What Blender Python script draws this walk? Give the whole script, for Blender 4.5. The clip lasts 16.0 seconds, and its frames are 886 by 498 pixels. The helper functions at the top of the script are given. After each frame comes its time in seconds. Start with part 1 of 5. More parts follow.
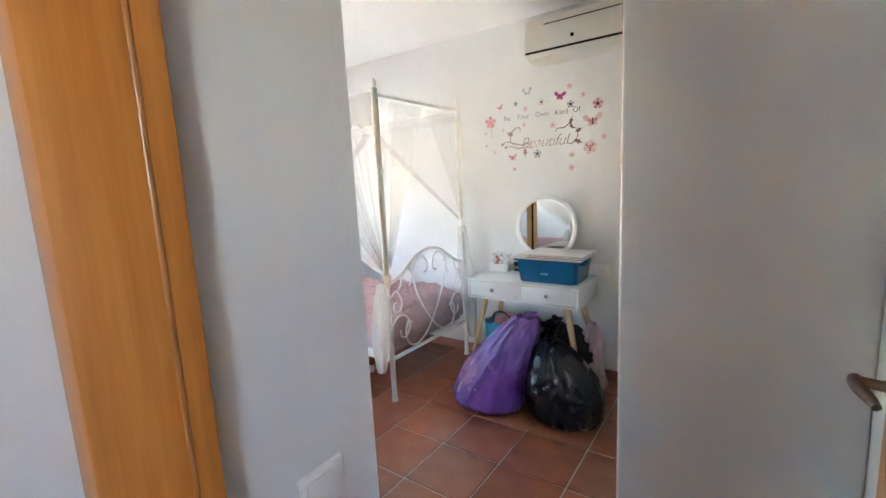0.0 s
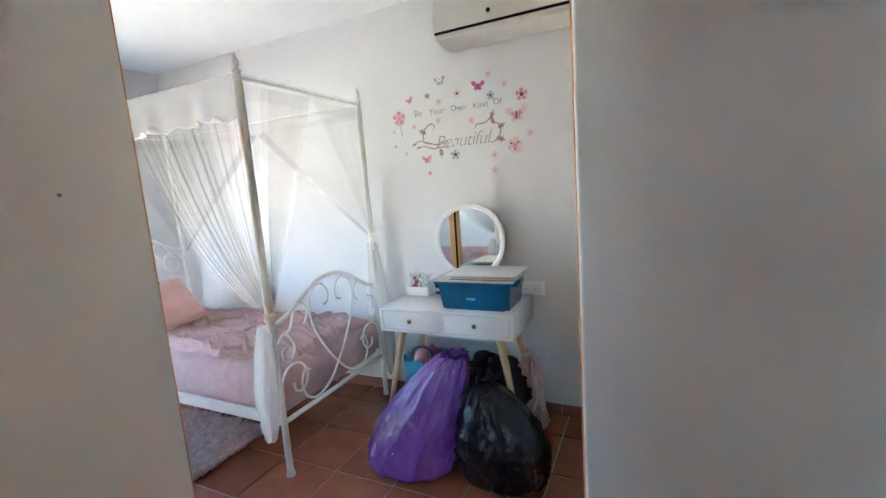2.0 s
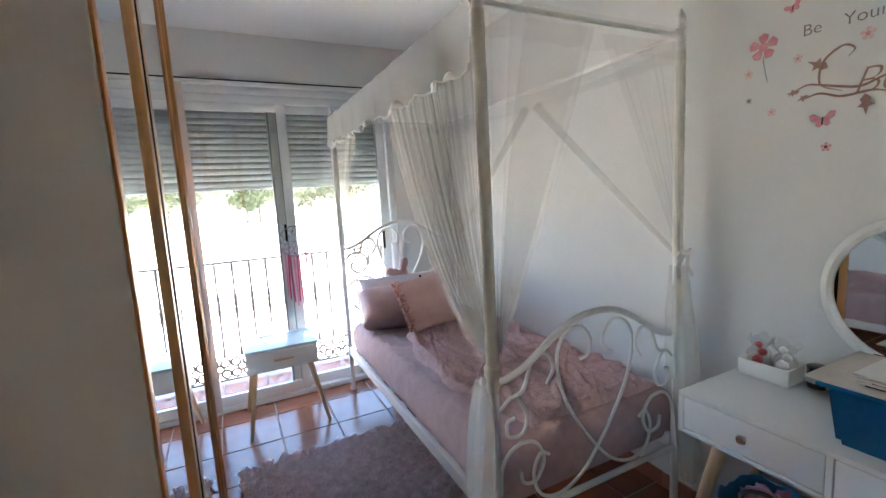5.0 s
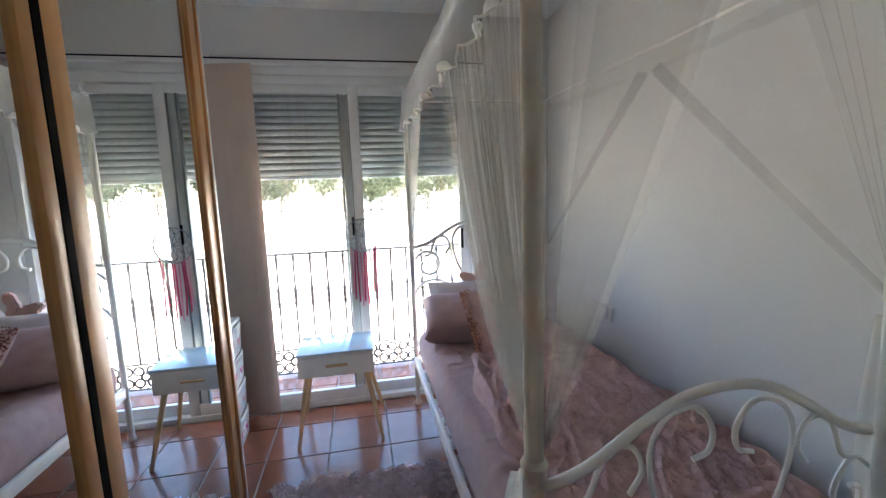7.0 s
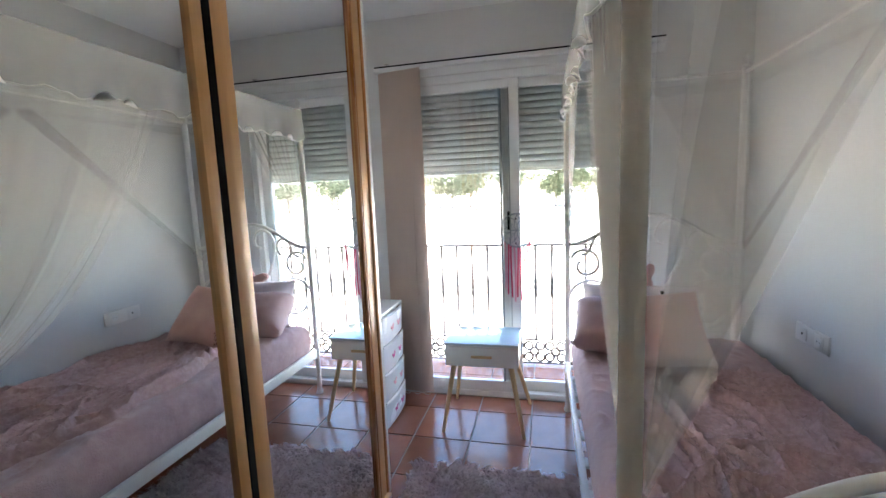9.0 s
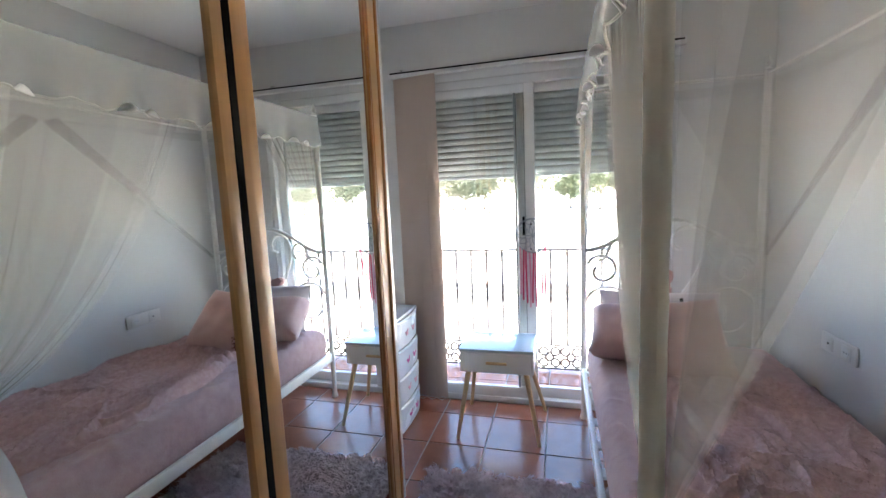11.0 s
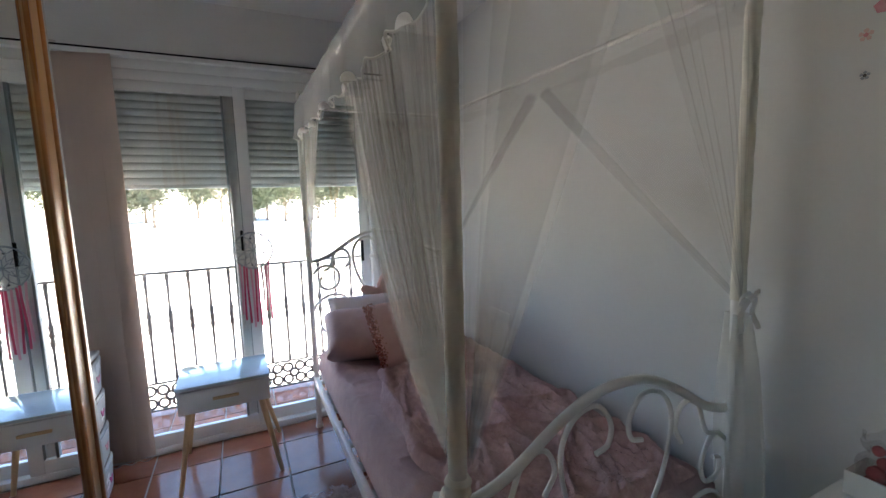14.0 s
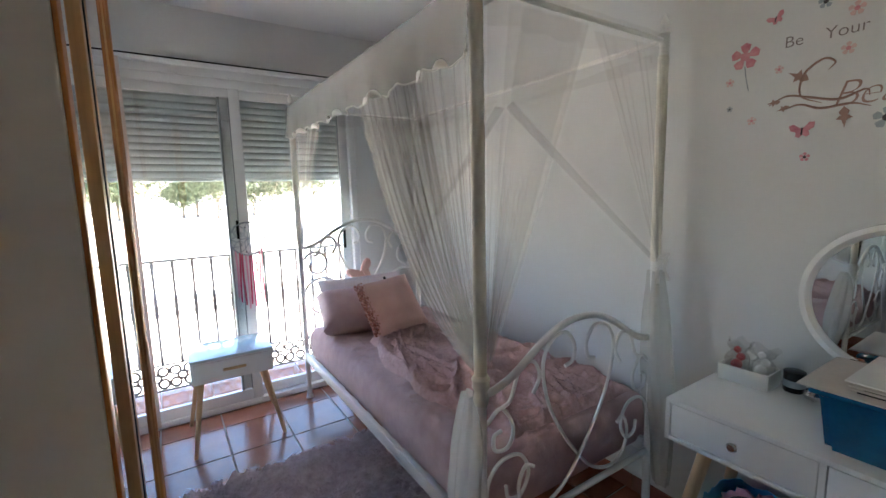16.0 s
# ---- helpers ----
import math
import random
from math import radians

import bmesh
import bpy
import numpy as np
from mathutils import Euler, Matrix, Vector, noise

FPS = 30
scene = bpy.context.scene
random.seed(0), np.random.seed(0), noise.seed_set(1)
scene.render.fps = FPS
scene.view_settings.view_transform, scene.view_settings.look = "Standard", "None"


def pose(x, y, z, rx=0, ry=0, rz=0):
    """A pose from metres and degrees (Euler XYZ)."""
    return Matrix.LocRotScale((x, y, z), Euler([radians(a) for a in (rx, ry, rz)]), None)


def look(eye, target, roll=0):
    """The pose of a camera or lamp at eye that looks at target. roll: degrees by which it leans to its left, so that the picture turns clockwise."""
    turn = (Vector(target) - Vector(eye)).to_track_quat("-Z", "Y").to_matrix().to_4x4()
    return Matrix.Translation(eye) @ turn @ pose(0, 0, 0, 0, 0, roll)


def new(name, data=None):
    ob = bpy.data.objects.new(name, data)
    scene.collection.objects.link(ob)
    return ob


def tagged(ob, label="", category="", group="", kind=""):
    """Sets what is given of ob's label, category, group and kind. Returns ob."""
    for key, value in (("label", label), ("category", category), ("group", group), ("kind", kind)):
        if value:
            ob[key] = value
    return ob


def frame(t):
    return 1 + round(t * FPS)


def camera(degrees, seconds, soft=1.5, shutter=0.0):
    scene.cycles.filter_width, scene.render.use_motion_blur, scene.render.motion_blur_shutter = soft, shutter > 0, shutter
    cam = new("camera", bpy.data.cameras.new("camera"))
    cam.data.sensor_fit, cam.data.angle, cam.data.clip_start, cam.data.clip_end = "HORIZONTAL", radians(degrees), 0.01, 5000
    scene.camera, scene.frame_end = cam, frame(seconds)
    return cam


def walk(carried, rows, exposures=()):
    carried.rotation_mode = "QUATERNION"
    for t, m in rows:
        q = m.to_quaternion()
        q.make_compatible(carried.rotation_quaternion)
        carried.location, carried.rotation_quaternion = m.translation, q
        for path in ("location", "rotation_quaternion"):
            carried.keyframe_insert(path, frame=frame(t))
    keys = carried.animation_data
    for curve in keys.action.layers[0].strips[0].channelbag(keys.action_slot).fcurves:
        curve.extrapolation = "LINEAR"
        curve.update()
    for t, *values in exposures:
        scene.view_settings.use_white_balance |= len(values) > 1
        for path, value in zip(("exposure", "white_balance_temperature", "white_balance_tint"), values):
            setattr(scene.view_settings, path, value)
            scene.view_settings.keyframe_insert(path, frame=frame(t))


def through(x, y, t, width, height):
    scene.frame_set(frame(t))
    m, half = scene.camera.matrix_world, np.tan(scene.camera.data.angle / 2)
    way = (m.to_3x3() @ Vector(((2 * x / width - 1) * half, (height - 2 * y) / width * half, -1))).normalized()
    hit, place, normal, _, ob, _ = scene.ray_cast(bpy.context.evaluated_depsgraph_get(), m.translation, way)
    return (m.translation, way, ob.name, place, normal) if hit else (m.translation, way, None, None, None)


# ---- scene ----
cam = camera(91.7, 16.0)
PATH = [
    (0, (-0.255, 0.134, 1.421), (-1.4, 1.746, 1.122), -2.8),
    (0.5, (-0.255, 0.239, 1.392), (-1.088, 2.037, 1.123), -2.6),
    (1, (-0.314, 0.375, 1.405), (-1.09, 2.2, 1.145), -3.8),
    (1.5, (-0.368, 0.524, 1.422), (-1.14, 2.349, 1.149), -3.9),
    (2, (-0.452, 0.658, 1.415), (-1.309, 2.442, 1.129), -4.3),
    (2.5, (-0.549, 0.807, 1.431), (-1.655, 2.45, 1.15), -5.5),
    (3, (-0.6, 1.001, 1.425), (-1.915, 2.483, 1.151), -4.9),
    (3.5, (-0.662, 1.17, 1.446), (-2.207, 2.411, 1.181), -4.2),
    (4, (-0.789, 1.299, 1.417), (-2.425, 2.425, 1.184), -2.7),
    (4.2, (-0.835, 1.323, 1.432), (-2.512, 2.387, 1.2), -2.7),
    (6.5, (-1.256, 1.678, 1.412), (-3.146, 2.267, 1.129), -2.8),
    (7, (-1.353, 1.8, 1.417), (-3.299, 2.177, 1.15), -2.0),
    (7.5, (-1.391, 1.892, 1.413), (-3.373, 1.968, 1.152), -1.4),
    (8, (-1.407, 1.975, 1.418), (-3.383, 1.821, 1.148), -1.9),
    (8.5, (-1.416, 1.988, 1.405), (-3.371, 1.659, 1.145), -2.3),
    (9, (-1.408, 1.99, 1.401), (-3.337, 1.53, 1.145), -2.3),
    (9.5, (-1.385, 1.978, 1.412), (-3.292, 1.43, 1.16), -2.7),
    (12, (-1.428, 1.998, 1.424), (-3.371, 1.576, 1.208), -1.5),
    (12.5, (-1.43, 2.008, 1.428), (-3.409, 1.83, 1.204), -2.0),
    (13, (-1.483, 1.976, 1.441), (-3.454, 2.219, 1.205), -1.3),
    (13.5, (-1.46, 1.863, 1.453), (-3.331, 2.53, 1.22), -1.6),
    (14, (-1.389, 1.76, 1.436), (-3.186, 2.605, 1.195), -1.6),
    (14.5, (-1.324, 1.688, 1.44), (-3.116, 2.533, 1.165), -2.1),
    (15, (-1.266, 1.543, 1.419), (-3.063, 2.384, 1.165), -1.9),
    (15.5, (-1.214, 1.419, 1.436), (-2.96, 2.354, 1.158), -2.0),
    (16, (-1.138, 1.359, 1.422), (-2.8, 2.44, 1.158), -1.4),
]
EXPOSURE = [(t, e, 7250 if t < 0.3 else 6700 if t < 3.5 else 6950 if t < 5 else 7200, 10.5 if 0.3 < t < 3.5 else 13) for t, e in ((0.0, 5.5), (0.5, 5.55), (1.5, 5.35), (2.5, 5.4), (3.0, 5.3), (4.0, 4.88), (6.5, 3.68), (9.0, 4.0), (12.5, 4.03), (13.5, 3.22), (15.0, 3.32), (16.0, 3.85))]
walk(cam, [(t, look(eye, target, roll)) for t, eye, target, roll in PATH], EXPOSURE)

# ---- world, sun, exposure ----
world = bpy.data.worlds.new("sky")
scene.world = world
world.use_nodes = True
wn = world.node_tree
sky = wn.nodes.new("ShaderNodeTexSky")
sky.sky_type = "NISHITA"
sky.sun_disc = False
sky.sun_elevation = radians(64)
sky.sun_rotation = radians(62)
sky.dust_density = 0.2
sky.ozone_density = 5.0
wn.nodes["Background"].inputs[1].default_value = 0.15
wn.links.new(sky.outputs[0], wn.nodes["Background"].inputs[0])
sun_data = bpy.data.lights.new("sun", "SUN")
sun_data.energy, sun_data.angle, sun_data.color = 5.0, radians(0.5), (1.0, 0.95, 0.88)
sun = new("sun", sun_data)
SUN_AZ, SUN_EL = radians(62), radians(64)
sun.matrix_basis = look((math.sin(SUN_AZ) * math.cos(SUN_EL) * 30, math.cos(SUN_AZ) * math.cos(SUN_EL) * 30, math.sin(SUN_EL) * 30), (0, 0, 0))


# fill light at an opening added in the unseen hall behind the entrance
hall_data = bpy.data.lights.new("hall_fill_light", "AREA")
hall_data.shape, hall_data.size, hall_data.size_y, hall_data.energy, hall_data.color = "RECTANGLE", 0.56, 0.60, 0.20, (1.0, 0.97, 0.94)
hall_light = new("hall_fill_light", hall_data)
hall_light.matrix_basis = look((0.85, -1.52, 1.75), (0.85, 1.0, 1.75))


# ---- materials ----
def nodes_of(name):
    m = bpy.data.materials.new(name)
    m.use_nodes = True
    nt = m.node_tree
    return m, nt, nt.nodes["Principled BSDF"]


def paint(name, a, b, rough=0.5, metal=0.0, scale=6.0, fine=120.0, bump=0.15, depth=0.002, sheen=0.0, vary=0.0, coat=0.0, stretch=None, rvar=0.1, spec=None, through=0.0):
    """A surface between colours a and b: broad blotches, fine grain, relief, and roughness that varies."""
    m, nt, p = nodes_of(name)
    tc = nt.nodes.new("ShaderNodeTexCoord")
    mp = nt.nodes.new("ShaderNodeMapping")
    nt.links.new(tc.outputs["Object"], mp.inputs[0])
    if stretch:
        mp.inputs["Scale"].default_value = stretch
    n1 = nt.nodes.new("ShaderNodeTexNoise")
    n1.inputs["Scale"].default_value = scale
    n1.inputs["Detail"].default_value = 6
    n2 = nt.nodes.new("ShaderNodeTexNoise")
    n2.inputs["Scale"].default_value = fine
    n2.inputs["Detail"].default_value = 3
    for n in (n1, n2):
        nt.links.new(mp.outputs[0], n.inputs["Vector"])
    mix = nt.nodes.new("ShaderNodeMix")
    mix.data_type = "RGBA"
    mix.inputs["A"].default_value, mix.inputs["B"].default_value = (*a, 1), (*b, 1)
    add = nt.nodes.new("ShaderNodeMath")
    add.operation = "MULTIPLY_ADD"
    nt.links.new(n2.outputs["Fac"], add.inputs[0])
    add.inputs[1].default_value = 0.35
    nt.links.new(n1.outputs["Fac"], add.inputs[2])
    ramp = nt.nodes.new("ShaderNodeMapRange")
    ramp.inputs["From Min"].default_value, ramp.inputs["From Max"].default_value = 0.4, 0.95
    nt.links.new(add.outputs[0], ramp.inputs["Value"])
    nt.links.new(ramp.outputs["Result"], mix.inputs["Factor"])
    colour = mix.outputs["Result"]
    if vary:
        oi = nt.nodes.new("ShaderNodeObjectInfo")
        hv = nt.nodes.new("ShaderNodeHueSaturation")
        vr = nt.nodes.new("ShaderNodeMapRange")
        vr.inputs["To Min"].default_value, vr.inputs["To Max"].default_value = 1 - vary, 1 + vary
        nt.links.new(oi.outputs["Random"], vr.inputs["Value"])
        nt.links.new(vr.outputs["Result"], hv.inputs["Value"])
        nt.links.new(colour, hv.inputs["Color"])
        colour = hv.outputs["Color"]
    nt.links.new(colour, p.inputs["Base Color"])
    rr = nt.nodes.new("ShaderNodeMapRange")
    rr.inputs["To Min"].default_value, rr.inputs["To Max"].default_value = max(0.02, rough - rvar), min(1.0, rough + rvar)
    nt.links.new(n1.outputs["Fac"], rr.inputs["Value"])
    nt.links.new(rr.outputs["Result"], p.inputs["Roughness"])
    p.inputs["Metallic"].default_value = metal
    if sheen:
        p.inputs["Sheen Weight"].default_value = sheen
        p.inputs["Sheen Roughness"].default_value = 0.5
    if coat:
        p.inputs["Coat Weight"].default_value = coat
        p.inputs["Coat Roughness"].default_value = 0.12
    if through:
        t = nt.nodes.new("ShaderNodeBsdfTranslucent")
        nt.links.new(colour, t.inputs[0])
        ms = nt.nodes.new("ShaderNodeMixShader")
        ms.inputs[0].default_value = through
        nt.links.new(p.outputs[0], ms.inputs[1])
        nt.links.new(t.outputs[0], ms.inputs[2])
        nt.links.new(ms.outputs[0], nt.nodes["Material Output"].inputs[0])
    if spec is not None:
        p.inputs["Specular IOR Level"].default_value = spec
    if bump:
        bn = nt.nodes.new("ShaderNodeBump")
        bn.inputs["Strength"].default_value = bump
        bn.inputs["Distance"].default_value = depth
        nt.links.new(add.outputs[0], bn.inputs["Height"])
        nt.links.new(bn.outputs[0], p.inputs["Normal"])
    return m


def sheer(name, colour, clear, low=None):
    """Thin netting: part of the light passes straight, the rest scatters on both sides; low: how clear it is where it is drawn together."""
    m = bpy.data.materials.new(name)
    m.use_nodes = True
    nt = m.node_tree
    nt.nodes.clear()
    out = nt.nodes.new("ShaderNodeOutputMaterial")
    d, tl, tr = (nt.nodes.new("ShaderNodeBsdf" + k) for k in ("Diffuse", "Translucent", "Transparent"))
    d.inputs[0].default_value = tl.inputs[0].default_value = (*colour, 1)
    m1, m2 = nt.nodes.new("ShaderNodeMixShader"), nt.nodes.new("ShaderNodeMixShader")
    m1.inputs[0].default_value = 0.5
    nt.links.new(d.outputs[0], m1.inputs[1])
    nt.links.new(tl.outputs[0], m1.inputs[2])
    n = nt.nodes.new("ShaderNodeTexNoise")
    n.inputs["Scale"].default_value = 14
    tc = nt.nodes.new("ShaderNodeTexCoord")
    nt.links.new(tc.outputs["Object"], n.inputs["Vector"])
    r = nt.nodes.new("ShaderNodeMapRange")
    r.inputs["To Min"].default_value, r.inputs["To Max"].default_value = clear - 0.015, clear + 0.015
    nt.links.new(n.outputs["Fac"], r.inputs["Value"])
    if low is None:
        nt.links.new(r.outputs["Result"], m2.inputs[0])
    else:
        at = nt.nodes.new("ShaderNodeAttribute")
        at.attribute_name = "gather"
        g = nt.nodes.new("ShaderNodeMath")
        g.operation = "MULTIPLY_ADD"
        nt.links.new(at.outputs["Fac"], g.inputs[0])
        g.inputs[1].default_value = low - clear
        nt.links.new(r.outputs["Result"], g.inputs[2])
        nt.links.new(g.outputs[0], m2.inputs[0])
    nt.links.new(m1.outputs[0], m2.inputs[1])
    nt.links.new(tr.outputs[0], m2.inputs[2])
    nt.links.new(m2.outputs[0], out.inputs[0])
    return m


def pane_glass(name, gloss=0.07):
    m = bpy.data.materials.new(name)
    m.use_nodes = True
    nt = m.node_tree
    nt.nodes.clear()
    out = nt.nodes.new("ShaderNodeOutputMaterial")
    g, tr = nt.nodes.new("ShaderNodeBsdfGlossy"), nt.nodes.new("ShaderNodeBsdfTransparent")
    g.inputs["Roughness"].default_value = 0.0
    mx = nt.nodes.new("ShaderNodeMixShader")
    mx.inputs[0].default_value = gloss
    tr.inputs[0].default_value = (0.97, 0.985, 0.98, 1)
    nt.links.new(tr.outputs[0], mx.inputs[1])
    nt.links.new(g.outputs[0], mx.inputs[2])
    nt.links.new(mx.outputs[0], out.inputs[0])
    return m


WALL = paint("wall_plaster", (0.68, 0.68, 0.67), (0.73, 0.73, 0.725), 0.75, scale=1.8, fine=70, bump=0.12, depth=0.004)
CEIL = paint("ceiling_paint", (0.82, 0.82, 0.81), (0.86, 0.86, 0.855), 0.8, scale=1.5, fine=60, bump=0.08, depth=0.004)
CREAM = paint("cream_laminate", (0.77, 0.74, 0.68), (0.81, 0.78, 0.72), 0.6, scale=1.2, fine=200, bump=0.03, depth=0.001)
TILE = paint("terracotta_tile", (0.26, 0.082, 0.043), (0.36, 0.13, 0.07), 0.20, scale=7, fine=90, bump=0.05, depth=0.002, vary=0.15, rvar=0.05, spec=0.6)
GROUT = paint("grout", (0.33, 0.25, 0.20), (0.44, 0.35, 0.29), 0.9, scale=9, fine=160, bump=0.4)
SKIRT = paint("skirting_tile", (0.24, 0.075, 0.045), (0.33, 0.12, 0.075), 0.3, scale=6, fine=80, bump=0.1, vary=0.1, coat=0.2)
PINE = paint("varnished_pine", (0.50, 0.155, 0.028), (0.69, 0.27, 0.06), 0.40, scale=4, fine=22, bump=0.05, depth=0.001, coat=0.35, stretch=(9, 9, 0.5), spec=0.4)
PINE_DARK = paint("varnished_moulding", (0.34, 0.125, 0.035), (0.52, 0.22, 0.07), 0.28, scale=4, fine=20, bump=0.05, depth=0.001, coat=0.35, stretch=(9, 9, 0.5))
OAK = paint("light_beech", (0.56, 0.36, 0.19), (0.70, 0.49, 0.28), 0.42, scale=5, fine=30, bump=0.06, depth=0.001, stretch=(8, 8, 0.8))
OAKTRIM = paint("honey_oak_frame", (0.50, 0.235, 0.08), (0.63, 0.335, 0.13), 0.38, scale=4, fine=24, bump=0.05, depth=0.001, coat=0.25, stretch=(9, 9, 0.5))
LACQUER = paint("white_lacquer", (0.79, 0.79, 0.775), (0.83, 0.83, 0.82), 0.24, scale=3, fine=150, bump=0.02, depth=0.0006, coat=0.3, rvar=0.05)
# white table top with the reflected sky's blue put into its base colour
GLOSSTOP = paint("sky_tinted_gloss_top", (0.56, 0.69, 0.73), (0.60, 0.73, 0.77), 0.09, scale=3, fine=150, bump=0.01, depth=0.0004, coat=0.7, rvar=0.04)
METALWHITE = paint("white_painted_metal", (0.78, 0.77, 0.74), (0.84, 0.83, 0.80), 0.32, scale=8, fine=120, bump=0.05, depth=0.0008)
ALU = paint("white_aluminium", (0.74, 0.75, 0.75), (0.80, 0.81, 0.81), 0.35, scale=4, fine=160, bump=0.03, depth=0.0006)
ALUGREY = paint("gasket_and_shaded_sash_grey", (0.20, 0.23, 0.235), (0.28, 0.31, 0.315), 0.45, scale=4, fine=140, bump=0.05, depth=0.0006)
SLAT = paint("shutter_slat", (0.52, 0.55, 0.54), (0.60, 0.63, 0.62), 0.5, scale=6, fine=120, bump=0.06, depth=0.001)
BLACK = paint("black_gap", (0.008, 0.008, 0.008), (0.014, 0.014, 0.014), 0.95, bump=0.0, spec=0.08, rvar=0.03)
CHROME = paint("brushed_steel", (0.55, 0.54, 0.52), (0.66, 0.65, 0.63), 0.25, metal=1.0, scale=10, fine=180, bump=0.03, depth=0.0005)
PEWTER = paint("aged_pewter", (0.22, 0.18, 0.155), (0.32, 0.27, 0.235), 0.36, metal=1.0, scale=25, fine=160, bump=0.08, depth=0.0008)
IRON = paint("wrought_iron", (0.055, 0.045, 0.04), (0.10, 0.08, 0.07), 0.55, scale=20, fine=150, bump=0.2)
FLEECE = paint("pink_fleece", (0.50, 0.305, 0.30), (0.66, 0.445, 0.435), 0.95, scale=45, fine=210, bump=0.6, depth=0.005, sheen=0.15)
SHEET = paint("mauve_plush_sheet", (0.48, 0.30, 0.30), (0.60, 0.41, 0.405), 0.92, scale=18, fine=200, bump=0.9, depth=0.010, sheen=0.2)
PILLOW = paint("mauve_pillow", (0.50, 0.31, 0.305), (0.62, 0.42, 0.41), 0.9, scale=14, fine=220, bump=0.6, depth=0.005, sheen=0.5)
PINKCLOTH = paint("rose_cushion", (0.58, 0.33, 0.30), (0.68, 0.43, 0.39), 0.8, scale=9, fine=260, bump=0.4, depth=0.003, sheen=0.3)
SEQUIN = paint("copper_sequin", (0.62, 0.30, 0.22), (0.80, 0.48, 0.38), 0.22, metal=0.85, scale=60, fine=90, bump=0.8, depth=0.004)
PALEPILLOW = paint("pale_pillow", (0.66, 0.58, 0.62), (0.76, 0.69, 0.73), 0.9, scale=9, fine=200, bump=0.4, depth=0.003, sheen=0.3)
SHAG = paint("dusty_pink_shag", (0.58, 0.41, 0.41), (0.96, 0.83, 0.82), 0.9, scale=24, fine=90, bump=0.2, sheen=0.3, through=0.35)
NET = sheer("white_netting", (0.94, 0.91, 0.84), 0.80)
NETVAL = sheer("valance_netting", (0.93, 0.925, 0.90), 0.71)
# white net greyed: the shade along its drawn edge is in the colour
NETSHADE = sheer("shaded_net_edge", (0.52, 0.51, 0.50), 0.77)
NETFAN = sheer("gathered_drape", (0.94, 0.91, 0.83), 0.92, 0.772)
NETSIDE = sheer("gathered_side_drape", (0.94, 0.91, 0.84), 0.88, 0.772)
NETTHIN = sheer("thin_netting", (0.91, 0.90, 0.87), 0.91)
NETDENSE = sheer("gathered_netting", (0.90, 0.88, 0.83), 0.40)
WRAP = paint("wrapped_netting", (0.70, 0.67, 0.59), (0.78, 0.75, 0.67), 0.85, scale=12, fine=220, bump=0.5, depth=0.003, sheen=0.2)
SATIN = paint("white_satin", (0.80, 0.79, 0.77), (0.86, 0.85, 0.83), 0.3, scale=8, fine=100, bump=0.1, sheen=0.3)
PURPLE = paint("purple_polythene", (0.13, 0.045, 0.27), (0.20, 0.085, 0.37), 0.24, scale=8, fine=26, bump=0.55, depth=0.022, stretch=(1.6, 1.6, 0.8))
BINBLACK = paint("black_polythene", (0.006, 0.006, 0.007), (0.014, 0.014, 0.016), 0.26, scale=9, fine=28, bump=0.5, depth=0.02, stretch=(1.6, 1.6, 0.8))
BLUE = paint("blue_plastic", (0.0, 0.075, 0.18), (0.003, 0.125, 0.26), 0.22, scale=4, fine=60, bump=0.04, depth=0.001, coat=0.3)
BLUELABEL = paint("faded_label", (0.03, 0.24, 0.36), (0.08, 0.34, 0.46), 0.4, scale=40, fine=120, bump=0.1)
CYANBAG = paint("cyan_plastic", (0.03, 0.33, 0.60), (0.06, 0.44, 0.72), 0.4, scale=14, fine=80, bump=0.4, depth=0.005)
ROSECLOTH = paint("rose_clothes", (0.60, 0.22, 0.27), (0.74, 0.40, 0.43), 0.9, scale=18, fine=160, bump=0.5, depth=0.006)
PALECLOTH = paint("pale_pink_clothes", (0.60, 0.40, 0.42), (0.72, 0.53, 0.54), 0.9, scale=18, fine=160, bump=0.5, depth=0.006)
DARKCLOTH = paint("black_cloth_and_card_gap", (0.010, 0.010, 0.012), (0.022, 0.021, 0.024), 0.9, scale=18, fine=160, bump=0.5, depth=0.006)
CARD = paint("pale_card", (0.52, 0.46, 0.42), (0.62, 0.56, 0.52), 0.7, scale=6, fine=90, bump=0.1)
PAPER = paint("white_paper", (0.75, 0.74, 0.72), (0.80, 0.79, 0.77), 0.6, scale=6, fine=90, bump=0.05)
CLEARBAG = sheer("clear_cellophane", (0.85, 0.83, 0.83), 0.86)
RED = paint("red_ribbon", (0.38, 0.03, 0.04), (0.52, 0.07, 0.07), 0.5, bump=0.1)
DARKJAR = paint("dark_jar", (0.015, 0.02, 0.022), (0.035, 0.04, 0.045), 0.15, bump=0.02, coat=0.4)
BLIND = paint("beige_blind_fabric", (0.62, 0.50, 0.44), (0.69, 0.57, 0.51), 0.85, scale=3, fine=260, bump=0.25, depth=0.001, through=0.35)
SHELL = paint("ac_shell", (0.66, 0.63, 0.56), (0.71, 0.68, 0.61), 0.45, scale=3, fine=160, bump=0.03, depth=0.0006)
SOCKET = paint("switch_plastic", (0.76, 0.75, 0.72), (0.80, 0.79, 0.765), 0.35, scale=8, fine=200, bump=0.02, depth=0.0005)
BOXPLASTIC = paint("milky_drawer_plastic", (0.74, 0.75, 0.77), (0.80, 0.81, 0.83), 0.25, scale=5, fine=120, bump=0.04, depth=0.001)
INK = paint("grey_ink", (0.20, 0.17, 0.165), (0.28, 0.24, 0.23), 0.7, bump=0.0)
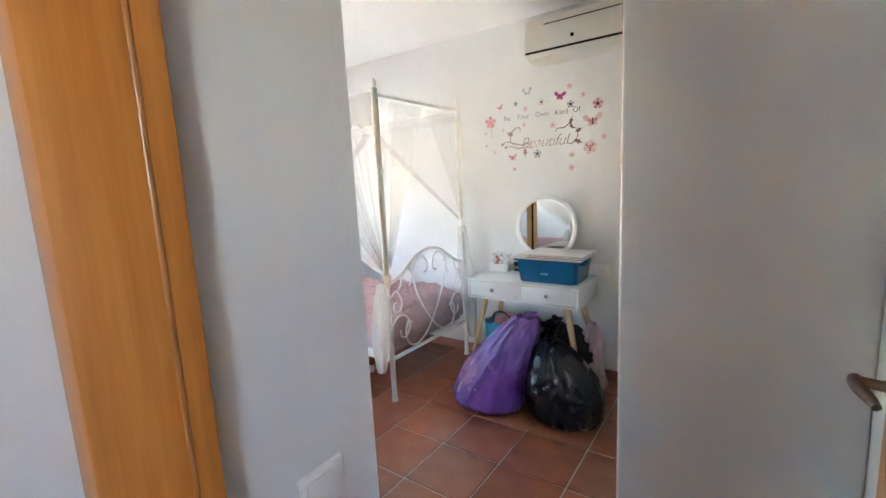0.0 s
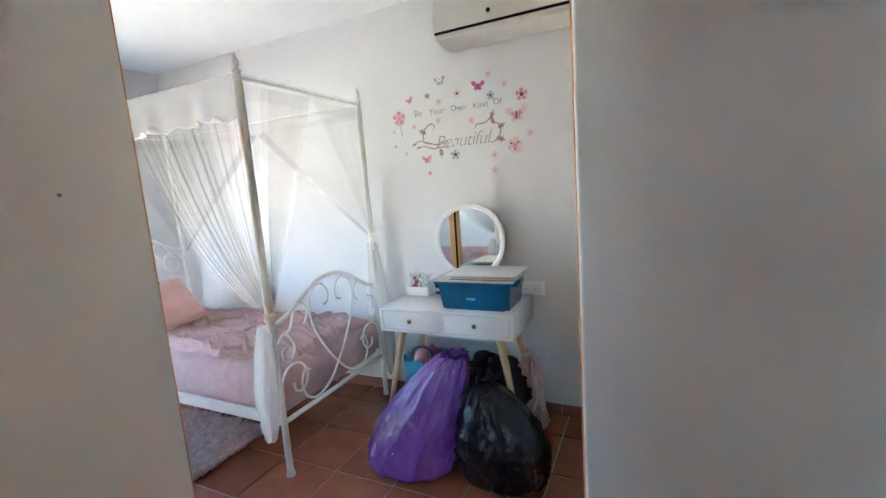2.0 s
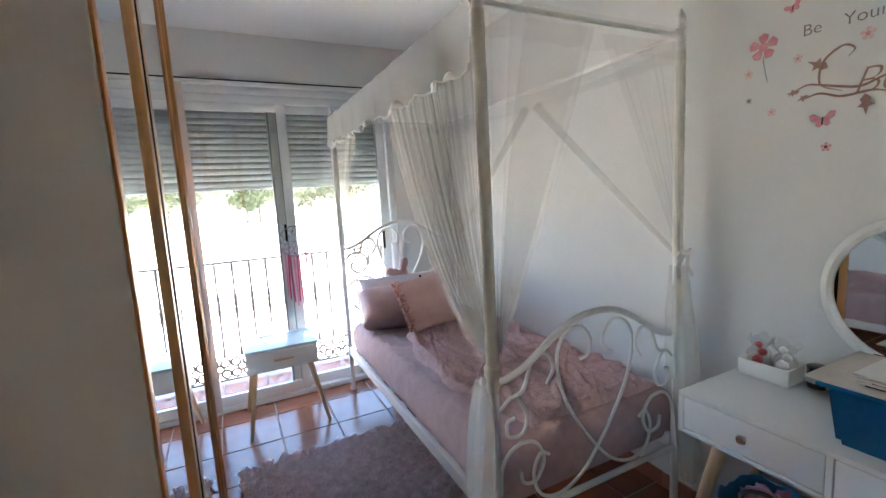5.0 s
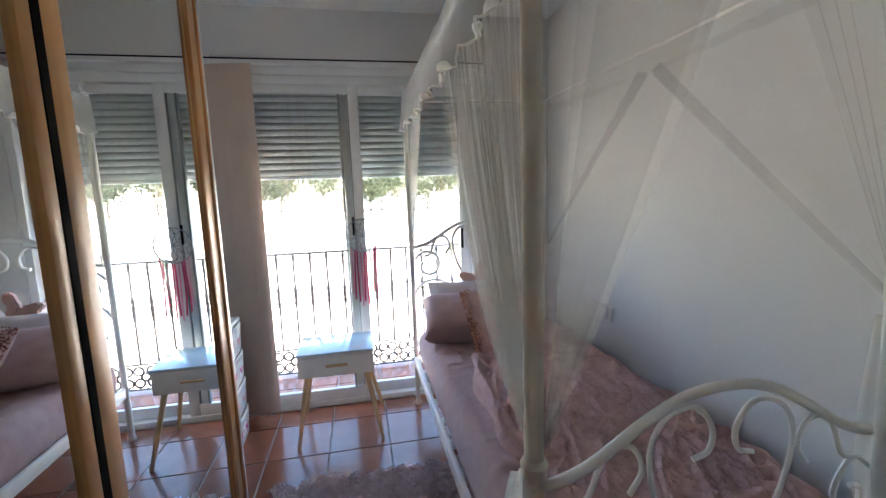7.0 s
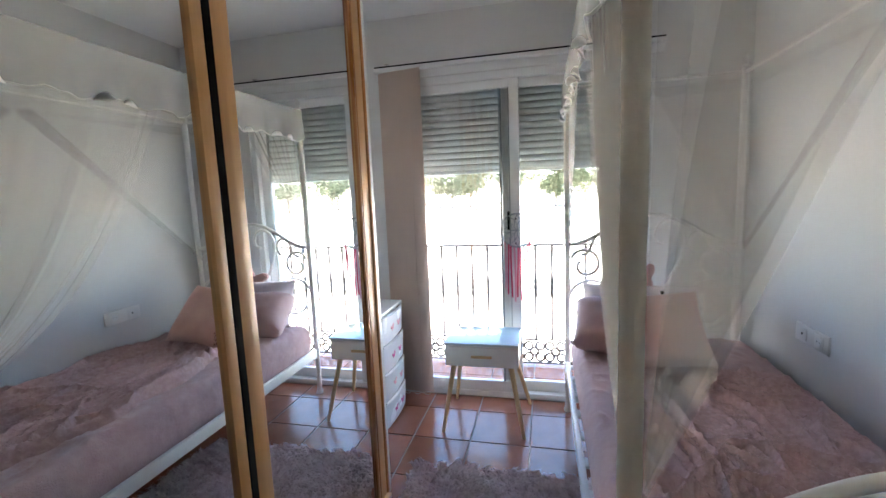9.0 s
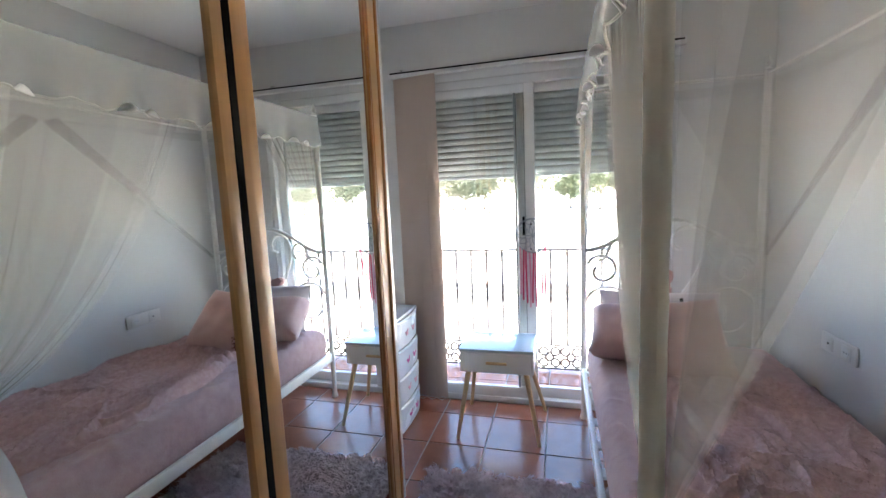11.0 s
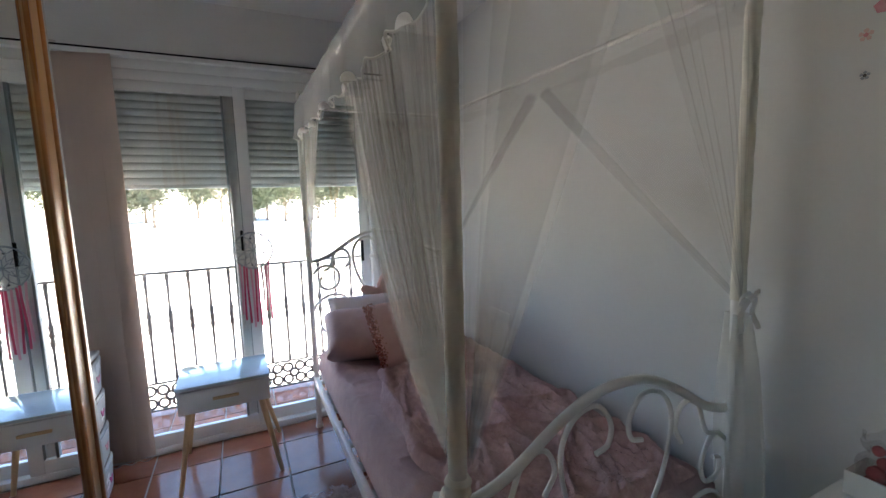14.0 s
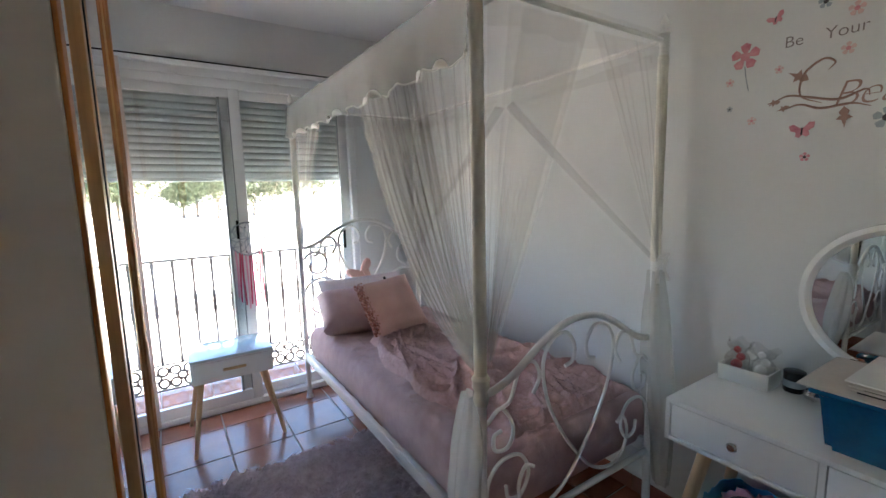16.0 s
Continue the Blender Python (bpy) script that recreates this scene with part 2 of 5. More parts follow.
BROWNINK = paint("brown_ink", (0.31, 0.18, 0.145), (0.44, 0.28, 0.235), 0.7, bump=0.0)
PINKINK = paint("pink_ink", (0.64, 0.19, 0.25), (0.75, 0.38, 0.41), 0.7, scale=40, bump=0.0)
PALEINK = paint("pale_pink_ink", (0.68, 0.46, 0.44), (0.76, 0.57, 0.54), 0.7, scale=40, bump=0.0)
GREYINK = paint("slate_ink_and_backlit_white", (0.30, 0.34, 0.38), (0.42, 0.46, 0.50), 0.7, scale=40, bump=0.0)
DARKINK = paint("dark_ink", (0.06, 0.05, 0.055), (0.10, 0.085, 0.09), 0.7, bump=0.0)
MAGENTA = paint("magenta_ink", (0.55, 0.05, 0.24), (0.68, 0.14, 0.34), 0.7, scale=40, bump=0.0)
RIBBON = paint("crimson_ribbon", (0.55, 0.03, 0.10), (0.70, 0.10, 0.20), 0.6, bump=0.1)
RIBBONPINK = paint("pink_ribbon", (0.72, 0.32, 0.42), (0.80, 0.45, 0.53), 0.6, bump=0.1)
GROUNDMAT = paint("pale_dry_ground", (0.50, 0.475, 0.42), (0.62, 0.59, 0.53), 0.95, scale=0.4, fine=6, bump=0.5, depth=0.05)
LEAF = paint("olive_foliage", (0.022, 0.032, 0.014), (0.048, 0.062, 0.030), 0.6, scale=0.7, fine=8, bump=0.0, vary=0.2)
BARK = paint("tree_bark", (0.12, 0.09, 0.065), (0.20, 0.155, 0.12), 0.9, scale=6, fine=30, bump=0.5, depth=0.02)
PLASTEROUT = paint("outer_render", (0.70, 0.68, 0.63), (0.76, 0.74, 0.69), 0.9, scale=2, fine=40, bump=0.2)
GLASS = pane_glass("window_glass", 0.06)


def mirror_mat():
    m, nt, p = nodes_of("mirror_silver")
    p.inputs["Base Color"].default_value = (0.86, 0.89, 0.88, 1)
    p.inputs["Metallic"].default_value = 1.0
    tc, n, r = nt.nodes.new("ShaderNodeTexCoord"), nt.nodes.new("ShaderNodeTexNoise"), nt.nodes.new("ShaderNodeMapRange")
    n.inputs["Scale"].default_value, n.inputs["Detail"].default_value = 5, 5
    nt.links.new(tc.outputs["Object"], n.inputs["Vector"])
    r.inputs["From Min"].default_value, r.inputs["From Max"].default_value = 0.62, 0.85
    r.inputs["To Min"].default_value, r.inputs["To Max"].default_value = 0.0, 0.10
    nt.links.new(n.outputs["Fac"], r.inputs["Value"])
    nt.links.new(r.outputs["Result"], p.inputs["Roughness"])
    return m


MIRROR = mirror_mat()


# ---- shapes ----
def root(name, loc, label, category, group="", kind=""):
    ob = new(name)
    ob.location = loc
    ob.empty_display_size = 0.1
    return tagged(ob, label, category, group, kind)


def base_of(ob):
    while ob.parent:
        ob = ob.parent
    return Vector(ob.location)


def part(name, bm, material, parent=None, label="", smooth=True):
    """Links a bmesh, modelled in world places, as one mesh under a thing or a part."""
    me = bpy.data.meshes.new(name)
    if parent is not None:
        bmesh.ops.translate(bm, verts=bm.verts, vec=-base_of(parent))
    bmesh.ops.recalc_face_normals(bm, faces=bm.faces)
    bm.to_mesh(me)
    bm.free()
    me.materials.append(material)
    for f in me.polygons:
        f.use_smooth = smooth
    if smooth:
        me.set_sharp_from_angle(angle=radians(38))
    ob = new(name, me)
    if parent is not None:
        ob.parent = parent
    if label:
        ob["label"] = label
    return ob


def thing(name, bm, material, label, category, group="", kind="", smooth=True):
    """One mesh that is a thing by itself; its origin goes to the middle of its base."""
    vs = [v.co for v in bm.verts]
    lo = Vector([min(v[i] for v in vs) for i in range(3)])
    hi = Vector([max(v[i] for v in vs) for i in range(3)])
    at = Vector(((lo.x + hi.x) / 2, (lo.y + hi.y) / 2, lo.z))
    bmesh.ops.translate(bm, verts=bm.verts, vec=-at)
    ob = part(name, bm, material, None, "", smooth)
    ob.location = at
    return tagged(ob, label, category, group, kind)


def box(x0, x1, y0, y1, z0, z1, bevel=0.0, seg=2, bm=None):
    b = bmesh.new()
    bmesh.ops.create_cube(b, size=1, matrix=Matrix.Translation(((x0 + x1) / 2, (y0 + y1) / 2, (z0 + z1) / 2)) @ Matrix.Diagonal((abs(x1 - x0), abs(y1 - y0), abs(z1 - z0), 1)))
    if bevel:
        bmesh.ops.bevel(b, geom=list(b.edges), offset=bevel, segments=seg, profile=0.5, affect="EDGES")
    if bm is None:
        return b
    join(bm, b)
    return bm


def join(bm, other):
    me = bpy.data.meshes.new("tmp")
    other.to_mesh(me)
    other.free()
    bm.from_mesh(me)
    bpy.data.meshes.remove(me)
    return bm


def tube(points, r, seg=8, bm=None, close=False):
    """A round bar along points; r may be a number or one radius a point."""
    b = bm if bm is not None else bmesh.new()
    pts = [Vector(p) for p in points]
    n = len(pts)
    rs = r if isinstance(r, (list, tuple)) else [r] * n
    up = None
    rings = []
    for i, p in enumerate(pts):
        d = (pts[min(i + 1, n - 1)] - pts[max(i - 1, 0)]).normalized()
        if up is None:
            up = d.orthogonal().normalized()
        up = (up - d * up.dot(d)).normalized()
        side = d.cross(up)
        rings.append([b.verts.new(p + (up * math.cos(a) + side * math.sin(a)) * rs[i]) for a in (2 * math.pi * k / seg for k in range(seg))])
    for a, c in zip(rings, rings[1:]):
        for k in range(seg):
            b.faces.new((a[k], a[(k + 1) % seg], c[(k + 1) % seg], c[k]))
    b.faces.new(list(reversed(rings[0])))
    b.faces.new(rings[-1])
    return b


def curve(pts, steps=8):
    """Catmull-Rom through points."""
    p = [Vector(q) for q in pts]
    p = [p[0] * 2 - p[1]] + p + [p[-1] * 2 - p[-2]]
    out = []
    for i in range(1, len(p) - 2):
        for k in range(steps):
            t = k / steps
            a, b, c, d = p[i - 1], p[i], p[i + 1], p[i + 2]
            out.append(0.5 * ((2 * b) + (c - a) * t + (2 * a - 5 * b + 4 * c - d) * t * t + (3 * b - a - 3 * c + d) * t ** 3))
    out.append(p[-2])
    return out


def grid(fn, nu, nv, thick=0.0, bm=None):
    """A sheet from fn(u, v), 0..1 each; thick closes it to a slab."""
    b = bm if bm is not None else bmesh.new()
    vs = [[b.verts.new(fn(i / nu, j / nv)) for j in range(nv + 1)] for i in range(nu + 1)]
    fs = [b.faces.new((vs[i][j], vs[i + 1][j], vs[i + 1][j + 1], vs[i][j + 1])) for i in range(nu) for j in range(nv)]
    if thick:
        b.normal_update()
        bmesh.ops.solidify(b, geom=fs, thickness=thick)
    return b


def lathe(profile, at, seg=24, bm=None, axis="z"):
    """A turned shape from (radius, height) pairs."""
    b = bm if bm is not None else bmesh.new()
    at = Vector(at)
    rings = []
    for r, h in profile:
        ring = []
        for k in range(seg):
            a = 2 * math.pi * k / seg
            c, s = math.cos(a) * r, math.sin(a) * r
            v = {"z": (c, s, h), "x": (h, c, s), "y": (c, h, s)}[axis]
            ring.append(b.verts.new(at + Vector(v)))
        rings.append(ring)
    for a, c in zip(rings, rings[1:]):
        for k in range(seg):
            b.faces.new((a[k], a[(k + 1) % seg], c[(k + 1) % seg], c[k]))
    b.faces.new(rings[0])
    b.faces.new(rings[-1])
    return b


def nz(x, y, z=0.0, s=1.0):
    return noise.noise(Vector((x * s, y * s, z * s)))


def setting(name, bm, material, label="", smooth=False):
    return thing(name, bm, material, label or name.replace("_", " "), name.split("_")[0], "", "structure", smooth)


# ---- the shell ----
XW, YN, H = -4.20, 3.113, 2.53          # west wall, north wall, ceiling
XC, XE = -0.87, 0.03                   # entrance passage, west and east
WY0, WY1, WZ1 = 1.00, 2.60, 2.145        # balcony window opening
floor = setting("floor", box(-4.45, 1.3, -1.6, YN + 0.2, -0.25, -0.006), GROUT, "terracotta tiled floor with pale grout joints")
ceiling = setting("ceiling", box(-4.45, 1.3, -1.6, YN + 0.2, H, H + 0.25), CEIL, "smooth white painted ceiling")
wall_north = setting("wall_north", box(-4.45, 1.3, YN, YN + 0.2, -0.006, H), WALL, "white plastered wall behind the bed")
bw = box(XW - 0.25, XW, 0.3, WY0, -0.006, H)
box(XW - 0.25, XW, WY1, YN, -0.006, H, bm=bw)
box(XW - 0.25, XW, WY0, WY1, WZ1, H, bm=bw)
wall_west = setting("wall_west", bw, WALL, "white plastered wall with the balcony window")
wall_south = setting("wall_south", box(XW, XC, 0.40, 0.72, -0.006, H), WALL, "white plastered wall behind the wardrobe")
wall_passage_west = setting("wall_passage_west", box(XC - 0.12, XC, -1.6, 0.40, -0.006, H), WALL, "white plastered passage wall")
be = box(XE, XE + 0.2, 0.25, YN, -0.006, H)
box(XE + 0.2, 1.3, 0.25, 0.35, -0.006, H, bm=be)
wall_east = setting("wall_east", be, WALL, "white plastered wall beside the open door")
wall_hall_east = setting("wall_hall_east", box(1.2, 1.3, -1.45, 0.25, -0.006, H), WALL, "white plastered hall wall")
# unseen end wall of the hall behind, with an opening added to let light in
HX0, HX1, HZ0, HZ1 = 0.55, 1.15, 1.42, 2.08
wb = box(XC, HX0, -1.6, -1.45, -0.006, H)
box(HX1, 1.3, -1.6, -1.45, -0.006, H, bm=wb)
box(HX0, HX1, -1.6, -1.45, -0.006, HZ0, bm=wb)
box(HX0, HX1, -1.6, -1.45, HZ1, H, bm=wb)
wall_back = setting("wall_back", wb, WALL, "white plastered end wall of the unseen hall with an added light opening")

# doorway of varnished pine on the passage
door_lining = root("door_1", (XC, 0.30, 0), "varnished orange pine door frame in the white wall", "door frame", kind="structure")
jl = box(XC, XC + 0.055, 0.255, 0.388, 0, 2.06, 0.004)
part("lining", jl, PINE, door_lining)
part("moulding", box(XC, XC + 0.02, 0.388, 0.404, 0, 2.10, 0.008, 3), PINE_DARK, door_lining)
part("moulding", tube([(XC + 0.052, 0.352, 0.0), (XC + 0.052, 0.352, 2.06)], 0.005, 10), PINE_DARK, door_lining)
part("lining", box(XC, XE, 0.24, 0.36, 2.06, 2.12, 0.004), PINE, door_lining)
part("lining", box(XE - 0.03, XE, 0.24, 0.36, 0, 2.06, 0.004), PINE, door_lining)
setting("wall_over_door", box(XC, XE, 0.25, 0.35, 2.12, H), WALL, "white plastered wall above the doorway")


# open pine door leaf against the east wall
def door_leaf():
    x0, x1, y0, y1 = -0.030, 0.010, 0.37, 1.185
    d = root("door_leaf", (x1, y0, 0.0), "open varnished orange pine door with moulded panels", "door")
    part("stile", box(x0, x1, y1 - 0.125, y1, 0.008, 2.03, 0.003), PINE, d)
    part("stile", box(x0, x1, y0, y0 + 0.125, 0.008, 2.03, 0.003), PINE, d)
    for z0, z1 in ((0.008, 0.22), (0.60, 0.72), (1.91, 2.03)):
        part("rail", box(x0, x1, y0 + 0.125, y1 - 0.125, z0, z1, 0.003), PINE, d)
    for z0, z1 in ((0.22, 0.60), (0.72, 1.91)):
        part("panel", box(x0 + 0.014, x1 - 0.012, y0 + 0.125, y1 - 0.125, z0, z1), PINE, d)
        bm = bmesh.new()
        for r, off, xx in ((0.012, 0.012, x0 + 0.004), (0.008, 0.033, x0 + 0.010)):
            a0, a1, c0, c1 = y0 + 0.125 + off, y1 - 0.125 - off, z0 + off, z1 - off
            for p, q in (((a0, c0), (a0, c1)), ((a1, c0), (a1, c1)), ((a0, c0), (a1, c0)), ((a0, c1), (a1, c1))):
                tube([(xx, *p), (xx, *q)], r, 8, bm)
        part("moulding", bm, PINE_DARK, d, "dark moulding round the panel")
    plate = box(x0 - 0.008, x0, y1 - 0.115, y1 - 0.072, 0.885, 1.15, 0.007, 3)
    pl = part("handle_plate", plate, PEWTER, d, "aged pewter handle plate")
    bm = tube(curve([(x0 - 0.004, y1 - 0.094, 1.055), (x0 - 0.03, y1 - 0.094, 1.055), (x0 - 0.052, y1 - 0.092, 1.056)], 5), [0.012] * 4 + [0.009] * 7, 12)
    lever = curve([(x0 - 0.054, y1 - 0.084, 1.058), (x0 - 0.062, y1 - 0.099, 1.061), (x0 - 0.056, y1 - 0.114, 1.051), (x0 - 0.044, y1 - 0.129, 1.040), (x0 - 0.040, y1 - 0.142, 1.035)], 6)
    tube(lever, [0.007 + 0.004 * math.sin(math.pi * min(1, i / (len(lever) - 1) * 1.1)) for i in range(len(lever))], 10, bm)
    part("lever", bm, PEWTER, pl, "twisted pewter lever")
    return d


door_leaf()

sw = root("light_switch", (XC, 0.575, 0.8), "white plastic double light switch on the wall", "light switch")
part("plate", box(XC, XC + 0.009, 0.525, 0.625, 0.77, 0.925, 0.003), SOCKET, sw)
for z in (0.785, 0.852):
    part("rocker", box(XC + 0.008, XC + 0.014, 0.540, 0.610, z, z + 0.06, 0.002), SOCKET, sw)


# ---- fitted wardrobes with mirrored sliding doors ----
def wardrobe_left():
    w = root("fitted_wardrobe", (-2.30, 1.0, 0), "fitted wardrobe with mirrored sliding doors in honey oak frames", "wardrobe")
    x0, x1, yf = -3.165, -1.563, 1.308
    part("side_panel", box(x1 - 0.018, x1, 0.72, yf - 0.002, 0, H, 0.003), CREAM, w, "plain cream side panel")
    part("screw_cap", lathe([(0.004, 0), (0.004, 0.0012), (0.002, 0.0016)], (x1, 1.14, 1.457), 8, axis="x"), PEWTER, w)
    part("side_panel", box(x0 - 0.030, x0 - 0.0005, 0.72, 1.262, 0, H, 0.002), LACQUER, w, "plain white side panel")
    part("back", box(x0 + 0.018, x1 - 0.018, 0.722, 0.74, 0.0, H), BLACK, w)
    part("edge_trim", box(x1 - 0.024, x1 - 0.0025, yf - 0.0018, yf + 0.002, 0, H, 0.001), PINE, w, "orange pine edge trim")
    jamb = part("jamb", box(x0, x0 + 0.135, 1.236, 1.260, 0, H, 0.003), OAKTRIM, w)
    for xx, r in ((x0 + 0.122, 0.012), (x0 + 0.092, 0.005), (x0 + 0.014, 0.011)):
        part("moulding", tube([(xx, 1.258, 0), (xx, 1.258, H)], r, 10), PINE_DARK, jamb, "dark moulded edge of the jamb")
    part("bottom_track", box(x0 + 0.02, x1 - 0.02, 1.20, yf - 0.024, 0, 0.022, 0.002), OAKTRIM, w)
    part("top_track", box(x0 + 0.02, x1 - 0.02, 1.20, yf - 0.024, H - 0.05, H - 0.002, 0.002), OAKTRIM, w)
    y = 1.256
    for a, b, s0, s1 in ((-2.262, x1 - 0.022, 0.037, 0.105), (x0 + 0.137, -2.285, 0.0, 0.060)):
        door = part("sliding_door", box(a + 0.01, b - 0.01, y - 0.022, y - 0.006, 0.024, H - 0.052), BLACK, w, "mirrored sliding door")
        part("mirror", box(a + s0 - 0.004, b - s1 + 0.004, y - 0.006, y, 0.06, H - 0.09), MIRROR, door)
        for c0, c1 in ((a, a + s0), (b - s1, b)):
            if c1 > c0:
                part("stile", box(c0, c1, y - 0.020, y + 0.012, 0.023, H - 0.051, 0.003), OAKTRIM, door)
        part("rail", box(a + s0, b - s1, y - 0.020, y + 0.008, 0.023, 0.065, 0.003), OAKTRIM, door)
        part("rail", box(a + s0, b - s1, y - 0.020, y + 0.008, H - 0.095, H - 0.051, 0.003), OAKTRIM, door)
    # black strip stands in for the shaded gap between the two doors
    part("gap_strip", box(-2.2845, -2.2625, y - 0.02, y + 0.0135, 0.024, H - 0.052), BLACK, w, "black strip for the dark gap between the doors")
    return w


def wardrobe_right():
    w = root("fitted_wardrobe", (-0.28, 2.3, 0), "fitted wardrobe with white side panel and cream sliding doors", "wardrobe")
    xf, y0, y1 = -0.583, 1.557, YN - 0.002
    part("side_panel", box(xf + 0.004, XE - 0.001, y0 - 0.004, y0 + 0.02, 0, H, 0.010, 4), LACQUER, w, "plain white side panel")
    part("back", box(XE - 0.02, XE - 0.001, y0 + 0.021, y1, 0, H), BLACK, w)
    part("jamb", box(xf - 0.002, xf + 0.05, y0 + 0.021, y0 + 0.05, 0, H, 0.005, 3), PINE, w)
    part("jamb", box(xf - 0.058, xf + 0.06, y1 - 0.045, y1, 0, H, 0.006, 3), PINE, w)
    part("bottom_track", box(xf + 0.005, xf + 0.11, y0 + 0.05, y1 - 0.05, 0, 0.022, 0.002), OAKTRIM, w)
    part("top_track", box(xf + 0.005, xf + 0.11, y0 + 0.05, y1 - 0.05, H - 0.05, H - 0.002, 0.002), OAKTRIM, w)
    for a, b, x in ((y0 + 0.055, 2.36, xf + 0.025), (2.33, y1 - 0.052, xf + 0.068)):
        door = part("sliding_door", box(x + 0.008, x + 0.022, a + 0.02, b - 0.02, 0.024, H - 0.052), BLACK, w, "cream sliding door")
        part("panel", box(x, x + 0.006, a + 0.044, b - 0.044, 0.06, H - 0.09), CREAM, door)
        for c0, c1 in ((a, a + 0.05), (b - 0.05, b)):
            part("stile", box(x - 0.010, x + 0.024, c0, c1, 0.023, H - 0.051, 0.005, 3), PINE, door)
    return w


wardrobe_left()
wardrobe_right()


# ---- balcony window ----
def balcony_window():
    w = root("window_1", (XW - 0.05, (WY0 + WY1) / 2, 0), "white aluminium sliding balcony window with raised grey shutter", "window", kind="structure")
    xo, xi = XW - 0.085, XW - 0.005
    for nm, b in (("window_frame", box(xo, xi, WY0, WY0 + 0.045, 0.0, WZ1, 0.003)), ("window_frame", box(xo, xi, WY1 - 0.045, WY1, 0.0, WZ1, 0.003)),
                  ("window_frame", box(xo, xi, WY0 + 0.045, WY1 - 0.045, WZ1 - 0.05, WZ1, 0.003)), ("window_sill", box(xo, xi, WY0 + 0.045, WY1 - 0.045, 0.0, 0.04, 0.003))):
        part(nm, b, ALU, w)
    # two sashes, one behind the other
    for a, b, x in ((1.045, 1.840, XW - 0.040), (1.725, 2.555, XW - 0.076)):
        s = part("sash", box(x, x + 0.030, b - 0.062, b, 0.041, WZ1 - 0.051, 0.003), ALU, w)
        part("sash_stile", box(x, x + 0.030, a, a + 0.062, 0.041, WZ1 - 0.051, 0.003), ALU, s)
        part("sash_rail", box(x, x + 0.030, a + 0.062, b - 0.062, 0.041, 0.115, 0.003), ALU, s)
        part("sash_rail", box(x, x + 0.030, a + 0.062, b - 0.062, WZ1 - 0.105, WZ1 - 0.051, 0.003), ALU, s)
        g = part("pane", box(x + 0.012, x + 0.016, a + 0.055, b - 0.055, 0.108, WZ1 - 0.10), GLASS, s, smooth=False)
        g.visible_shadow = False
        bm = bmesh.new()
        for y in (a + 0.0625, b - 0.0665):
            box(x + 0.004, x + 0.026, y, y + 0.004, 0.116, WZ1 - 0.106, bm=bm)
        part("gasket", bm, ALUGREY, s, "grey rubber gasket")
    # not a gasket: grey strip paints the shade on the sash's side
    part("gasket", box(XW - 0.045, XW - 0.012, 1.712, 1.7245, 0.116, WZ1 - 0.106), ALUGREY, w, "grey strip for the shaded side of the sash")
    for y, z in ((1.81, 1.22), (1.81, 1.06)):
        part("screw_cap", lathe([(0.006, 0), (0.006, 0.004), (0.003, 0.005)], (XW - 0.011, y, z), 10, axis="x"), BLACK, w)
    part("latch", box(XW - 0.011, XW + 0.004, 1.758, 1.772, 1.15, 1.27, 0.003), BLACK, w, "black sash latch")
    part("latch", box(XW - 0.047, XW - 0.030, 2.49, 2.505, 1.02, 1.16, 0.003), BLACK, w, "black sash latch")
    # roller shutter, lowered to half height outside
    sh = part("shutter", box(XW - 0.150, XW - 0.135, WY0 + 0.01, WY1 - 0.01, 1.525, 1.547, 0.004), SLAT, w, "grey roller shutter lowered over the top third")
    z = 1.547
    while z < 2.12:
        def prof(u, v, z=z):
            return (XW - 0.150 + 0.012 * math.sin(math.pi * v) ** 0.7, WY0 + 0.012 + u * (WY1 - WY0 - 0.024), z + v * 0.0445)
        part("slat", grid(prof, 1, 8, 0.003), SLAT, sh)
        z += 0.0425
    for y in (WY0, WY1 - 0.02):
        part("guide", box(XW - 0.17, XW - 0.115, y, y + 0.02, 0.0, WZ1, 0.002), ALU, w)
    # header board over the frame
    part("header", box(XW, XW + 0.012, WY0 - 0.08, WY1 + 0.06, WZ1 + 0.002, 2.20, 0.003), ALU, w, "white shutter box cover")
    return w


balcony_window()


# vertical blind, drawn aside on its rail
def vertical_blind():
    b = root("vertical_blind", (XW + 0.08, 1.12, 0.03), "beige fabric vertical blind drawn into a stack", "blind")
    r = part("rail", box(XW + 0.045, XW + 0.085, 0.93, 2.66, 2.185, 2.220, 0.003), ALU, b, "white ceiling-hung blind rail")
    part("rail_dark_strip", box(XW + 0.0855, XW + 0.0875, 0.94, 2.65, 2.207, 2.216), BLACK, r)
    for y in (1.0, 2.45):
        part("bracket", box(XW, XW + 0.07, y, y + 0.025, 2.22, 2.235, 0.002), CHROME, r)
    for i in range(8):
        y = 0.945 + i * 0.0265

        def slat(u, v, y=y, i=i):
            return (XW + 0.050 + 0.0045 * i + 0.030 * (u - 0.5) + 0.005 * math.sin(math.pi * u) + 0.003 * v * math.sin(i * 2.1), y + 0.112 * u + 0.006 * v * math.sin(i * 1.3), 2.185 - v * (2.13 + 0.010 * math.sin(i * 4.1)))
        s = part("slat", grid(slat, 4, 6, 0.0016), BLIND, b)
        part("weight", box(XW + 0.046 + 0.0045 * i, XW + 0.053 + 0.0045 * i, y + 0.012, y + 0.100, 0.062, 0.085, 0.001), BLIND, s)
    bm = bmesh.new()
    tube(curve([(XW + 0.105, 0.96 + 0.034 * i, 0.052 - 0.012 * (i % 2)) for i in range(9)], 4), 0.0016, 5, bm)
    part("bead_chain", bm, PAPER, b)
    return b


vertical_blind()


